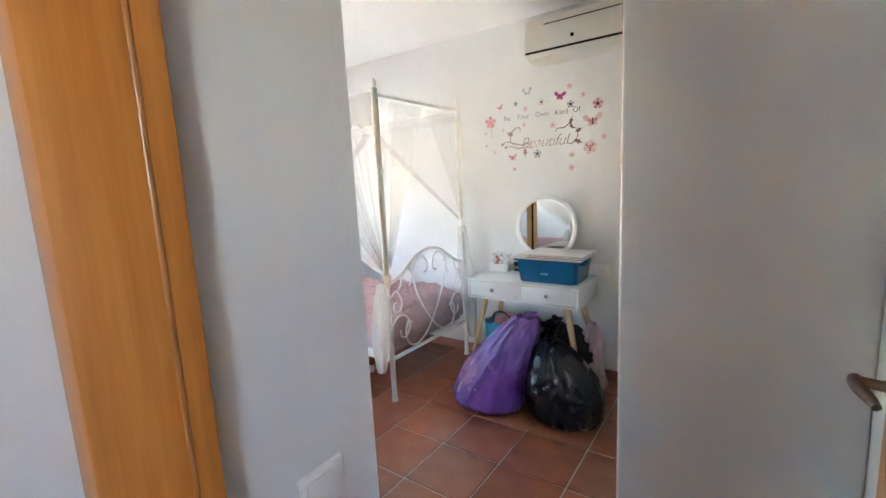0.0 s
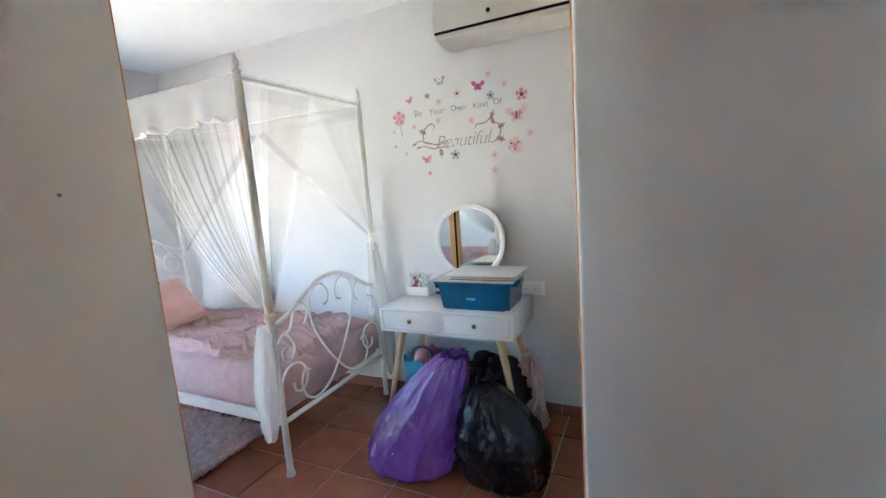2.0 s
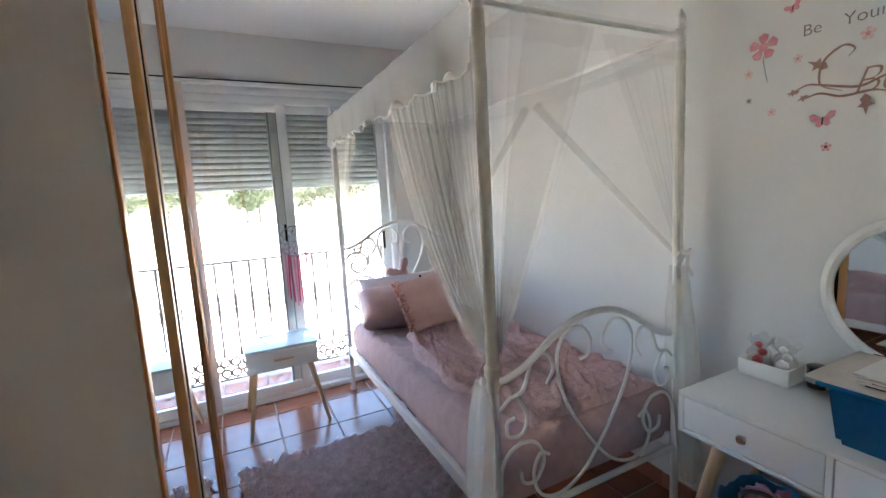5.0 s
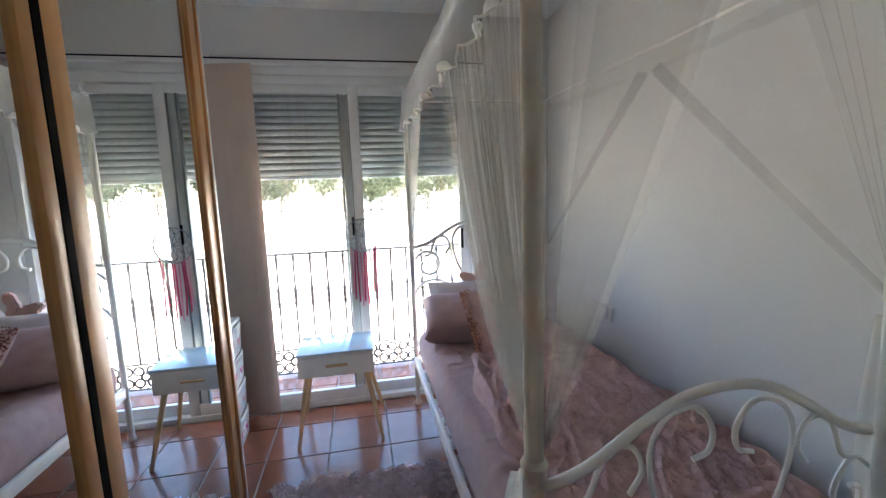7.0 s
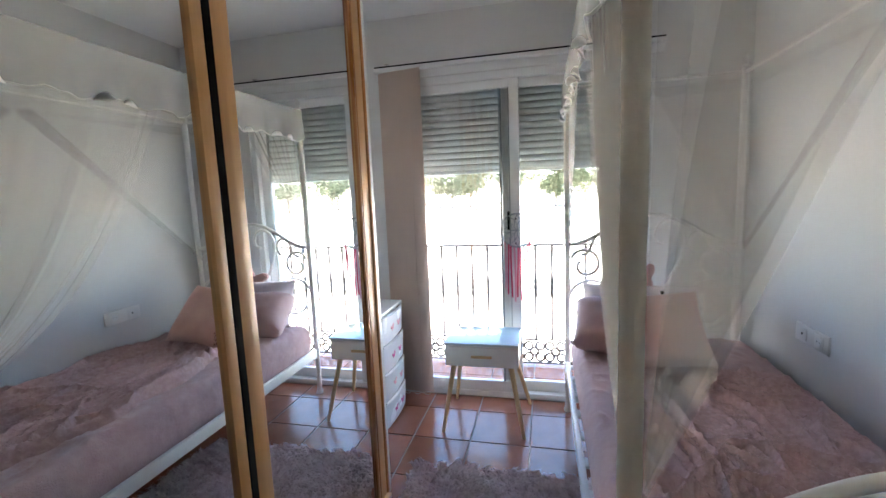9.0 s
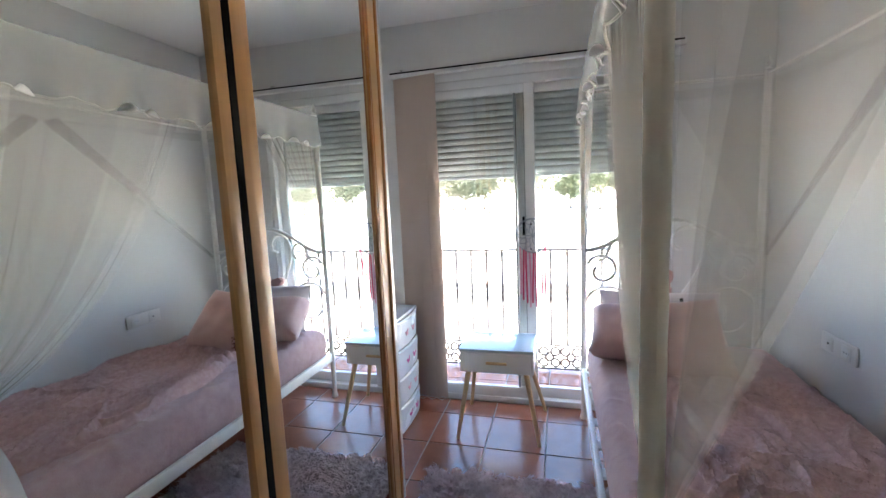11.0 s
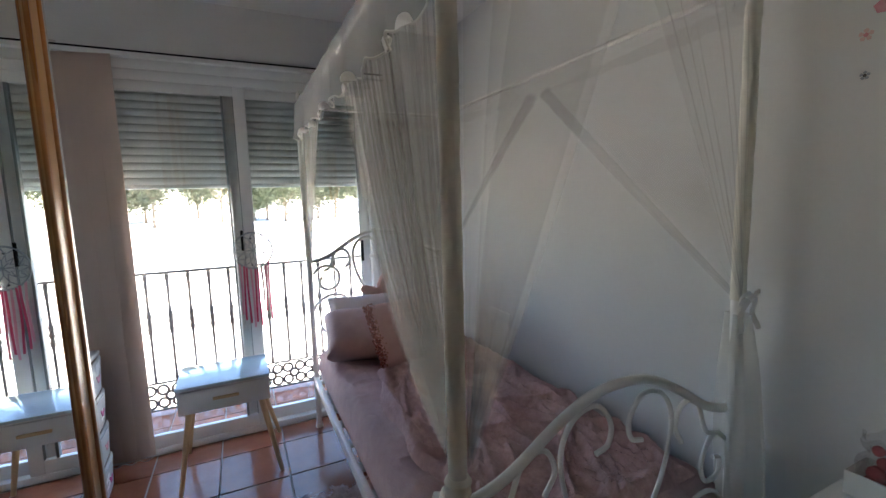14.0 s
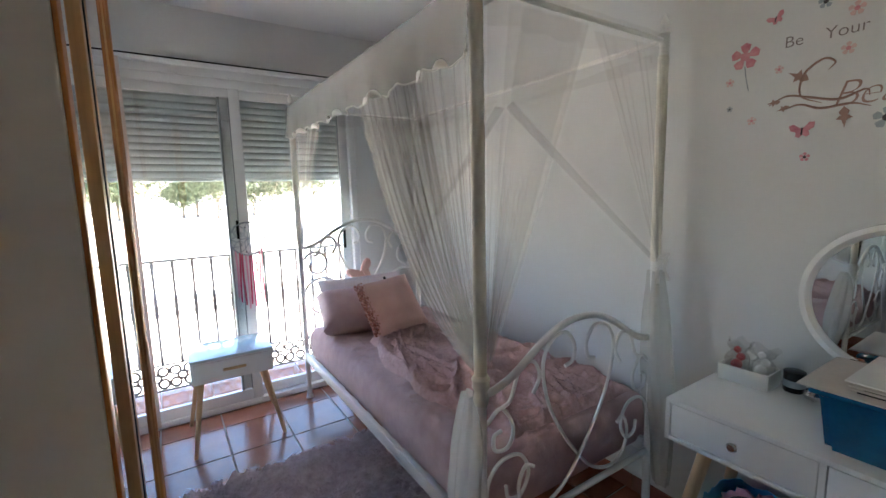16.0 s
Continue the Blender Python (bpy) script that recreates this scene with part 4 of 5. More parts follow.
        lathe([(0.006, -0.01), (0.012, 0), (0.006, 0.01)], c + Vector((0.014, 0, 0)), 10, bm=bm)
        part("tie_bow", bm, SATIN, n, "white satin bow")

    bow((BX1 + 0.024, BY1 - 0.008, 1.135), 0.042, 1.0)
    # folded knot where the near curtain meets the post
    part("tie_band", lathe([(0.023, -0.022), (0.028, -0.012), (0.026, 0.0), (0.029, 0.012), (0.022, 0.024)], (BX1, BY0, 0.845), 18), WRAP, n)
    part("tie_band", lathe([(0.021, -0.018), (0.025, 0.0), (0.021, 0.018)], (BX1, BY0, 0.792), 18), WRAP, n)
    return n


netting()


# ---- bedside table ----
def bedside_table():
    x0, x1, y0, y1 = -4.085, -3.765, 1.413, 1.838
    t = root("bedside_table", ((x0 + x1) / 2, (y0 + y1) / 2, 0), "white bedside table with one drawer on splayed beech legs", "bedside table")
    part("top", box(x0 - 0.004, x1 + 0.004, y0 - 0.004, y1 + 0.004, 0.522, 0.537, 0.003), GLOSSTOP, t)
    part("body", box(x0, x1 - 0.012, y0, y1, 0.392, 0.522, 0.002), LACQUER, t)
    d = part("drawer_front", box(x1 - 0.011, x1, y0 + 0.016, y1 - 0.016, 0.404, 0.511, 0.002), LACQUER, t)
    part("handle", box(x1, x1 + 0.016, 1.57, 1.69, 0.452, 0.466, 0.004, 3), OAK, d, "pale wooden bar handle")
    for (tx, ty), (fx, fy) in (((x1 - 0.045, y0 + 0.045), (-3.722, 1.396)), ((x1 - 0.045, y1 - 0.045), (-3.727, 1.867)), ((x0 + 0.045, y0 + 0.045), (-4.145, 1.396)), ((x0 + 0.045, y1 - 0.045), (-4.145, 1.888))):
        part("leg", tube([(tx, ty, 0.3915), (fx, fy, 0.0)], [0.0165, 0.0105], 14), OAK, t)
    return t


bedside_table()


# ---- plastic drawer tower ----
def drawer_tower():
    x0, x1, y0, y1 = -4.02, -3.65, 0.735, 1.055
    t = root("drawer_tower", ((x0 + x1) / 2, (y0 + y1) / 2, 0), "milky plastic drawer tower with pink butterfly stickers", "drawers")
    part("frame", box(x0, x1, y0, y1 - 0.02, 0.0, 0.70, 0.01, 3), BOXPLASTIC, t)
    part("lid", box(x0 - 0.006, x1 + 0.006, y0, y1 + 0.02, 0.70, 0.722, 0.008, 3), LACQUER, t)
    for i in range(4):
        z = 0.018 + i * 0.172

        def bulge(u, v, z=z):
            k = math.sin(math.pi * u) ** 0.6 * 0.7 + 0.3
            return (x0 + 0.008 + u * (x1 - x0 - 0.016), y1 - 0.018 + (0.030 + 0.016 * v) * (0.4 + 0.6 * k), z + v * 0.158)
        d = part("drawer", grid(bulge, 16, 5, 0.012), BOXPLASTIC, t)
        part("drawer_lip", tube([(x0 + 0.01 + (x1 - x0 - 0.02) * k / 8, y1 + 0.028 * (0.55 + 0.45 * math.sin(math.pi * k / 8) ** 0.6), z + 0.158) for k in range(9)], 0.007, 8), LACQUER, d)
        for cx in (0.32, 0.62):
            bm = bmesh.new()
            butterfly(bm, y1 + 0.034, x0 + cx * (x1 - x0), z + 0.075, 0.030, 0.4 - cx)
            part("sticker", bm, PINKINK if i % 2 else MAGENTA, d, "pink butterfly sticker")
    return t


drawer_tower()


# ---- shag rug ----
def rug():
    rnd = random.Random(7)
    x0, x1, y0, y1 = -3.40, -2.565, 1.325, 2.40
    r = root("shag_rug", ((x0 + x1) / 2, (y0 + y1) / 2, 0.001), "dusty pink long-pile shag rug beside the bed", "rug")
    part("backing", box(x0 + 0.02, x1 - 0.02, y0 + 0.02, y1 - 0.02, 0.001, 0.012, 0.003), SHAG, r)
    verts, faces = [], []
    for i in range(3600):
        cx, cy = rnd.uniform(x0 + 0.004, x1 - 0.004), rnd.uniform(y0 + 0.004, y1 - 0.004)
        way = 5.0 * noise.noise(Vector((cx * 3.5, cy * 3.5, 3))) + rnd.uniform(-1.1, 1.1)
        reach, high = rnd.uniform(0.010, 0.036), rnd.uniform(0.024, 0.044)
        hx, hy = cx + math.cos(way) * reach, cy + math.sin(way) * reach
        for j in range(13):
            a, q = rnd.uniform(0, 2 * math.pi), 0.018 * math.sqrt(rnd.random())
            x, y = cx + math.cos(a) * q, cy + math.sin(a) * q
            w = rnd.uniform(0.0018, 0.0036)
            tx, ty, tz = hx + rnd.gauss(0, 0.009), hy + rnd.gauss(0, 0.009), 0.010 + high * rnd.uniform(0.72, 1.0)
            b = rnd.uniform(0, math.pi)
            sx, sy = math.cos(b) * w, math.sin(b) * w
            mx, my, mz = x * 0.6 + tx * 0.4, y * 0.6 + ty * 0.4, 0.010 + (tz - 0.010) * 0.72
            k = len(verts)
            verts += [(x - sx, y - sy, 0.010), (x + sx, y + sy, 0.010), (mx + sx, my + sy, mz), (mx - sx, my - sy, mz), (tx, ty, tz)]
            faces += [(k, k + 1, k + 2, k + 3), (k + 3, k + 2, k + 4)]
    me = bpy.data.meshes.new("pile")
    base = base_of(r)
    me.from_pydata([(a - base.x, b - base.y, c - base.z) for a, b, c in verts], [], faces)
    me.materials.append(SHAG)
    p = new("pile", me)
    p.parent = r
    p["kind"] = "stuff"


rug()


# ---- dressing table ----
DX0, DX1, DY0, DY1 = -1.842, -1.058, 2.650, 3.080


def dressing_table():
    t = root("dressing_table", ((DX0 + DX1) / 2, (DY0 + DY1) / 2, 0), "white dressing table with two drawers on splayed beech legs", "dressing table")
    part("top", box(DX0, DX1, DY0, DY1, 0.742, 0.757, 0.003), LACQUER, t)
    part("side", box(DX0, DX0 + 0.015, DY0, DY1, 0.62, 0.742, 0.002), LACQUER, t)
    part("side", box(DX1 - 0.015, DX1, DY0, DY1, 0.62, 0.742, 0.002), LACQUER, t)
    part("bottom", box(DX0 + 0.015, DX1 - 0.015, DY0, DY1, 0.62, 0.634, 0.002), LACQUER, t)
    part("back", box(DX0 + 0.015, DX1 - 0.015, DY1 - 0.012, DY1, 0.634, 0.742), LACQUER, t)
    xm = (DX0 + DX1) / 2
    part("divider", box(xm - 0.007, xm + 0.007, DY0 + 0.002, DY1 - 0.012, 0.634, 0.742), LACQUER, t)
    for a, b in ((DX0 + 0.018, xm - 0.010), (xm + 0.010, DX1 - 0.018)):
        d = part("drawer", box(a, b, DY0 + 0.003, DY0 + 0.30, 0.637, 0.739, 0.002), LACQUER, t)
        c = (a + b) / 2
        part("knob", lathe([(0.005, 0.0), (0.005, -0.010), (0.012, -0.014), (0.014, -0.020), (0.010, -0.026)], (c, DY0 + 0.003, 0.692), 16, axis="y"), CHROME, d, "chrome knob")
    for (tx, ty), (fx, fy) in (((DX0 + 0.10, DY0 + 0.08), (DX0 - 0.01, DY0 - 0.03)), ((DX1 - 0.10, DY0 + 0.08), (DX1 + 0.045, DY0 - 0.03)), ((DX0 + 0.10, DY1 - 0.09), (DX0 - 0.01, DY1 - 0.05)), ((DX1 - 0.10, DY1 - 0.09), (DX1 + 0.075, DY1 - 0.06))):
        part("leg", tube([(tx, ty, 0.6195), (fx, fy, 0.0)], [0.022, 0.0125], 16), OAK, t)
    return t


dressing_table()


def round_mirror():
    c = Vector((-1.414, 3.035, 1.083))
    m = root("round_mirror", (c.x, c.y, 0.757), "round table mirror in a white ring frame", "mirror")
    bm = bmesh.new()
    R, n = 0.197, 64
    prof = ((0.0, -0.014), (0.012, -0.020), (0.028, -0.016), (0.030, 0.0), (0.028, 0.016), (0.0, 0.016), (-0.006, 0.0))
    rings = []
    for k in range(n):
        a = 2 * math.pi * k / n
        rings.append([bm.verts.new(c + Vector((math.cos(a) * (R + p), q, math.sin(a) * (R + p)))) for p, q in prof])
    for k in range(n):
        for j in range(len(prof)):
            a, b = rings[k], rings[(k + 1) % n]
            bm.faces.new((a[j], a[(j + 1) % len(prof)], b[(j + 1) % len(prof)], b[j]))
    part("ring_frame", bm, LACQUER, m)
    part("mirror_glass", lathe([(R + 0.002, -0.008), (R + 0.002, 0.004)], c, 64, axis="y"), MIRROR, m, smooth=False)
    part("mirror_foot", box(c.x - 0.06, c.x + 0.06, c.y - 0.012, c.y + 0.014, 0.757, 0.862, 0.004), LACQUER, m)
    m.rotation_euler = (radians(-0.6), 0, 0)
    return m


round_mirror()


def blue_box():
    x0, x1, y0, y1, z0, z1 = -1.488, -1.075, 2.69, 2.99, 0.757, 0.912
    b = root("storage_box", ((x0 + x1) / 2, (y0 + y1) / 2, z0), "blue plastic storage box standing on the dressing table", "storage box")
    bm = bmesh.new()
    tp = 0.018
    lo = [(x0 + tp, y0 + tp), (x1 - tp, y0 + tp), (x1 - tp, y1 - tp), (x0 + tp, y1 - tp)]
    hi = [(x0, y0), (x1, y0), (x1, y1), (x0, y1)]
    a = [bm.verts.new((*p, z0)) for p in lo]
    c = [bm.verts.new((*p, z1)) for p in hi]
    for k in range(4):
        bm.faces.new((a[k], a[(k + 1) % 4], c[(k + 1) % 4], c[k]))
    bm.faces.new(a)
    bmesh.ops.bevel(bm, geom=[e for e in bm.edges if abs(e.verts[0].co.z - e.verts[1].co.z) > 0.05], offset=0.02, segments=4, affect="EDGES")
    bm.normal_update()
    bmesh.ops.solidify(bm, geom=list(bm.faces), thickness=0.003)
    part("tub", bm, BLUE, b)
    part("rim", box(x0 - 0.012, x1 + 0.012, y0 - 0.012, y1 + 0.012, z1 - 0.012, z1, 0.005, 3), BLUE, b)
    for xa in (x0 - 0.016, x1 - 0.004):
        part("clip_handle", box(xa, xa + 0.02, (y0 + y1) / 2 - 0.07, (y0 + y1) / 2 + 0.07, z1 - 0.04, z1 - 0.005, 0.005, 2), BLUE, b)
    part("label", box(x0 + 0.17, x0 + 0.22, y0 + 0.0075, y0 + 0.0095, z0 + 0.055, z0 + 0.068), BLUELABEL, b, "small faded label")
    # cards lying on the box
    rnd = random.Random(3)
    z = z1 + 0.001
    # black sheets between the cards stand in for the shade in their gaps
    for w, v, mt, th in ((0.0, 0.0, CARD, 0.004), (0.105, 0.0, DARKCLOTH, 0.004), (0.095, 0.004, CARD, 0.004), (0.115, 0.002, DARKCLOTH, 0.004), (0.090, 0.006, CARD, 0.0045), (0.125, 0.0, DARKCLOTH, 0.003), (0.085, 0.005, PAPER, 0.004)):
        bm = box(x0 - 0.035 + w, x1 + 0.022 + v, y0 - 0.012 + w * 0.35, y1 - 0.02, z, z + th, 0.001)
        place(bm, Matrix.Translation((-1.273, 2.84, 0)) @ pose(0, 0, 0, 0, 0, rnd.uniform(-1.5, 1.5)) @ Matrix.Translation((1.273, -2.84, 0)))
        dark = mt is DARKCLOTH
        thing("picture_board", bm, mt, "black sheet for the shaded gap between the cards on the blue box" if dark else "thin pale card board lying on the blue box", "card", "cards on the box")
        z += th + 0.0008
    return b


blue_box()


def tray_set():
    x0, x1, y0, y1 = -1.818, -1.668, 2.93, 3.03
    t = root("small_tray", ((x0 + x1) / 2, (y0 + y1) / 2, 0.757), "small white plastic tray on the dressing table", "tray")
    part("floor", box(x0 + 0.004, x1 - 0.004, y0 + 0.004, y1 - 0.004, 0.757, 0.762), SOCKET, t)
    for b in (box(x0, x1, y0, y0 + 0.005, 0.757, 0.812, 0.002), box(x0, x1, y1 - 0.005, y1, 0.757, 0.812, 0.002), box(x0, x0 + 0.005, y0 + 0.005, y1 - 0.005, 0.757, 0.812, 0.002), box(x1 - 0.005, x1, y0 + 0.005, y1 - 0.005, 0.757, 0.812, 0.002)):
        part("tray_side", b, SOCKET, t)
    for cx, cy, h, sd in ((-1.777, 2.982, 0.125, 1.0), (-1.706, 2.985, 0.118, 5.0)):
        def bagf(u, v, cx=cx, cy=cy, h=h, sd=sd):
            a = u * 2 * math.pi
            flare = 1 - 0.55 * math.exp(-((v - 0.72) / 0.12) ** 2) + 0.25 * max(0.0, v - 0.8)
            r = 0.036 * flare * (1 + 0.30 * nz(math.cos(a) * 2.2, math.sin(a) * 2.2 + sd, v * 3.5) + 0.12 * math.sin(a * 9 + 5 * v) * v)
            return (cx + math.cos(a) * r, cy + math.sin(a) * r * 0.85, 0.763 + v * h * (1 + 0.08 * math.sin(a * 4 + sd)))
        thing("cellophane_bag", grid(bagf, 48, 24), CLEARBAG, "crinkled clear cellophane gift bag standing in the tray", "gift bag", "gift bags")
        for k, (dx, dy, z, q) in enumerate(((-0.013, -0.006, 0.780, 0.016), (0.013, -0.004, 0.780, 0.015), (-0.002, -0.008, 0.808, 0.018), (0.007, 0.0, 0.834, 0.014), (-0.006, 0.004, 0.856, 0.012))):
            bm = lathe([(q * 0.5, -q * 0.85), (q * 0.95, -q * 0.3), (q, 0.0), (q * 0.9, q * 0.45), (q * 0.4, q * 0.92)], (cx + dx, cy + dy, z), 12)
            if sd == 1.0:
                thing("wrapped_sweet", bm, RED, "small shiny wrapped sweet in a cellophane bag", "sweet", "sweets in the tray")
            else:
                thing("wrapped_sweet", bm, PAPER, "white wrapped sweet in a cellophane bag", "sweet", "sweets in the tray")
    j = root("candle_jar", (-1.628, 3.015, 0.757), "small dark glass candle jar on the dressing table", "jar")
    part("glass", lathe([(0.027, 0.0), (0.029, 0.004), (0.029, 0.052), (0.027, 0.056)], (-1.628, 3.015, 0.757), 20), DARKJAR, j)
    part("lid", lathe([(0.030, 0.056), (0.030, 0.066), (0.026, 0.068)], (-1.628, 3.015, 0.757), 20), DARKJAR, j)
    part("label", lathe([(0.0295, 0.018), (0.0295, 0.040)], (-1.628, 3.015, 0.757), 20), GREYINK, j)
    # plain turned shape stands in for a small silver hand sculpture
    w = root("hand_ornament", (-1.568, 2.985, 0.757), "small silver hand sculpture, a plain turned shape, beside the jar", "trinket")
    part("dish", lathe([(0.012, 0), (0.022, 0.006), (0.026, 0.020), (0.020, 0.034), (0.010, 0.040)], (-1.568, 2.985, 0.757), 16), CHROME, w)


tray_set()


# ---- bags on the floor ----
def sack(name, base, top, rx, ry, h, seed, material, label, twist=0.0, ripple=1.0, neck=0.16, full=2.4):
    """A slumped plastic sack: bulging foot, creased sides, gathered neck."""
    bx, by = base
    tx, ty = top

    def f(u, v):
        a = u * 2 * math.pi
        if v < 0.06:
            k = 0.70 + 0.28 * (v / 0.06) ** 0.5
        else:
            w = (v - 0.06) / 0.94
            k = 0.98 + 0.09 * math.sin(math.pi * min(1.0, w * 1.5))
            k = neck + (k - neck) * max(0.0, 1 - w ** full) ** 0.8
        c, s = math.cos(a), math.sin(a)
        sharp = max(0.0, 1 - 4 * abs(nz(c * 1.6 + seed, s * 1.6 - 2 * v, v * 1.6))) ** 2 + 0.6 * max(0.0, 1 - 5 * abs(nz(c * 3.2 - seed, s * 3.2 + v, v * 3.4))) ** 2
        crease = 0.034 * sharp - 0.012 + 0.055 * nz(c * 1.8 + seed, s * 1.8, v * 2.6) + 0.03 * abs(nz(c * 4 + seed, s * 4, v * 3.0)) + 0.030 * nz(c * 5 + v * 3, s * 5 + seed, v * 9) + 0.018 * abs(nz(c * 8, s * 8 + seed, v * 14 + c * 4))
        pleat = 0.10 * max(0.0, v - 0.62) * math.sin(a * 13 + seed + 4 * v) * ripple
        k = k * (1 + 1.15 * crease * ripple) + pleat * 0.6
        m = v ** 1.35
        z = h * v ** 0.92 + 0.012 * nz(c * 3, s * 3, seed) * (1 if v > 0.05 else 0)
        return (bx + (tx - bx) * m + c * rx * k, by + (ty - by) * m + s * ry * k, max(z, 0.001))
    bm = grid(f, 120, 80)
    bmesh.ops.remove_doubles(bm, verts=bm.verts, dist=0.0003)
    ring = [v for v in bm.verts if v.co.z <= 0.0012]
    return bm, f


bm, _ = sack("purple", (-1.570, 2.395), (-1.30, 2.45), 0.240, 0.170, 0.61, 2.0, PURPLE, "", full=1.55, neck=0.30, ripple=1.2)
purple = root("purple_sack", (-1.588, 2.40, 0), "bulging shiny purple plastic sack on the floor", "bag", "full sacks")
part("sack", bm, PURPLE, purple)


def spray(c, d, s, n, seed, material, parent, name):
    """Loose gathered plastic above a sack's neck."""
    rnd = random.Random(seed)
    c, d = Vector(c), Vector(d)
    for i in range(n):
        b = bmesh.new()
        a = 2 * math.pi * i / n
        o = Vector((math.cos(a), math.sin(a), 0))
        ln = s * rnd.uniform(0.6, 1.0)

        def f(u, v, o=o, ln=ln, a=a):
            side = Vector((-o.y, o.x, 0))
            return c + o * (0.012 + 0.6 * ln * u * (0.35 + 0.5 * u)) + d * ln * u + side * (v - 0.5) * (0.03 + 0.05 * u) + o * 0.010 * math.sin(v * 9 + a)
        grid(f, 6, 4, 0.001, bm=b)
        part(name, b, material, parent)


spray((-1.305, 2.45, 0.585), (0.3, 0, 0.6), 0.075, 7, 1, PURPLE, purple, "neck_flap")
part("tear", place(box(-0.026, 0.026, -0.003, 0.003, -0.008, 0.008, 0.002), pose(-1.583, 2.238, 0.165, -12, -22, 0)), PAPER, purple, "white paper showing at a tear")
bm, _ = sack("black", (-1.085, 2.475), (-1.155, 2.44), 0.215, 0.175, 0.50, 7.0, BINBLACK, "", neck=0.08, full=3.2, ripple=1.2)
binbag = root("bin_bag", (-1.108, 2.47, 0), "full shiny black bin bag with knotted neck", "bag", "full sacks")
part("sack", bm, BINBLACK, binbag)
part("knot", lathe([(0.020, 0), (0.032, 0.012), (0.034, 0.028), (0.022, 0.042)], (-1.155, 2.44, 0.485), 14), BINBLACK, binbag)
spray((-1.155, 2.44, 0.525), (-0.1, 0, 0.9), 0.11, 6, 2, BINBLACK, binbag, "neck_flap")


def cloth_heap(name, c, r, h, seed, material, label, category):
    def f(u, v):
        a = u * 2 * math.pi
        w = v
        k = math.cos(w * math.pi / 2) ** 0.34
        cx, s = math.cos(a), math.sin(a)
        q = 1 + 0.45 * nz(cx * 1.7 + seed, s * 1.7, w * 2.6) + 0.35 * max(0.0, 1 - 4 * abs(nz(cx * 2.6, s * 2.6 + seed, w * 3.4))) + 0.15 * nz(cx * 5, s * 5 + seed, w * 5)
        return (c[0] + cx * r[0] * k * q, c[1] + s * r[1] * k * q, c[2] + h * math.sin(w * math.pi / 2) * (1 + 0.15 * nz(cx * 3, s * 3, seed)))
    b = grid(f, 44, 22)
    bmesh.ops.remove_doubles(b, verts=b.verts, dist=0.0003)
    return thing(name, b, material, label, category)


def cyan_bag():
    x0, x1, y0, y1 = -1.753, -1.483, 2.64, 2.90
    t = root("carrier_bag", ((x0 + x1) / 2, (y0 + y1) / 2, 0), "open light blue carrier bag full of clothes", "bag")

    def f(u, v):
        a = u * 2 * math.pi
        c, s = math.cos(a), math.sin(a)
        q = (abs(c) ** 4 + abs(s) ** 4) ** -0.25
        k = 0.86 + 0.14 * v + 0.06 * nz(c * 2, s * 2, v * 4)
        return ((x0 + x1) / 2 + c * q * k * 0.125, (y0 + y1) / 2 + s * q * k * 0.12, 0.002 + v * (0.45 + 0.03 * nz(c * 3, s * 3, 2)))
    part("bag_wall", grid(f, 48, 22, 0.002), CYANBAG, t)
    bm = tube(curve([(-1.653, 2.66, 0.45), (-1.643, 2.66, 0.52), (-1.593, 2.68, 0.535), (-1.553, 2.70, 0.50), (-1.553, 2.70, 0.45)], 5), 0.006, 8)
    part("bag_strap", bm, DARKINK, t, "dark striped strap")


cyan_bag()
cloth_heap("folded_clothes", (-1.608, 2.77, 0.05), (0.105, 0.10), 0.42, 3.0, ROSECLOTH, "rose pink clothes piled in the carrier bag", "clothes")
cloth_heap("folded_clothes", (-1.213, 2.83, 0.0), (0.16, 0.11), 0.44, 6.0, DARKCLOTH, "black clothes heaped under the dressing table", "clothes")
cloth_heap("folded_clothes", (-1.055, 2.93, 0.0), (0.065, 0.07), 0.42, 9.0, PALECLOTH, "pale pink clothes heaped behind the bin bag", "clothes")


# ---- air conditioner ----
def air_conditioner():
    x0, x1, y0, y1 = -1.487, -0.70, 2.902, YN
    a = root("air_conditioner", ((x0 + x1) / 2, y1, 2.19), "cream wall air conditioner above the dressing table", "air conditioner")
    prof = [(y1, 2.185), (2.985, 2.185), (2.925, 2.200), (y0, 2.222), (y0 - 0.004, 2.30), (y0 + 0.008, 2.40), (y0 + 0.03, 2.438), (y1, 2.445)]
    bm = bmesh.new()
    ends = [[bm.verts.new((x, y, z)) for y, z in prof] for x in (x0, x1)]
    for j in range(len(prof)):
        k = (j + 1) % len(prof)
        bm.faces.new((ends[0][j], ends[0][k], ends[1][k], ends[1][j]))
    bm.faces.new(ends[0])
    bm.faces.new(list(reversed(ends[1])))
    bmesh.ops.bevel(bm, geom=list(bm.edges), offset=0.006, segments=2, affect="EDGES")
    part("casing", bm, SHELL, a)
    part("outlet_slot", box(x0 + 0.004, x1 - 0.004, y0 - 0.0075, y0 + 0.004, 2.224, 2.235, 0.001), BLACK, a, "dark air outlet slot")
    part("flap", box(x0 + 0.03, x1 - 0.03, y0 + 0.008, y0 + 0.018, 2.196, 2.216, 0.002), SHELL, a)
    part("panel_seam", box(x0 + 0.13, x1 - 0.13, y0 + 0.000, y0 + 0.006, 2.385, 2.389), BLACK, a)
    part("receiver", lathe([(0.0115, -0.0065), (0.0115, 0.004), (0.008, 0.005)], (-1.175, y0, 2.285), 16, axis="y"), BLACK, a, "dark round receiver window")
    return a


air_conditioner()


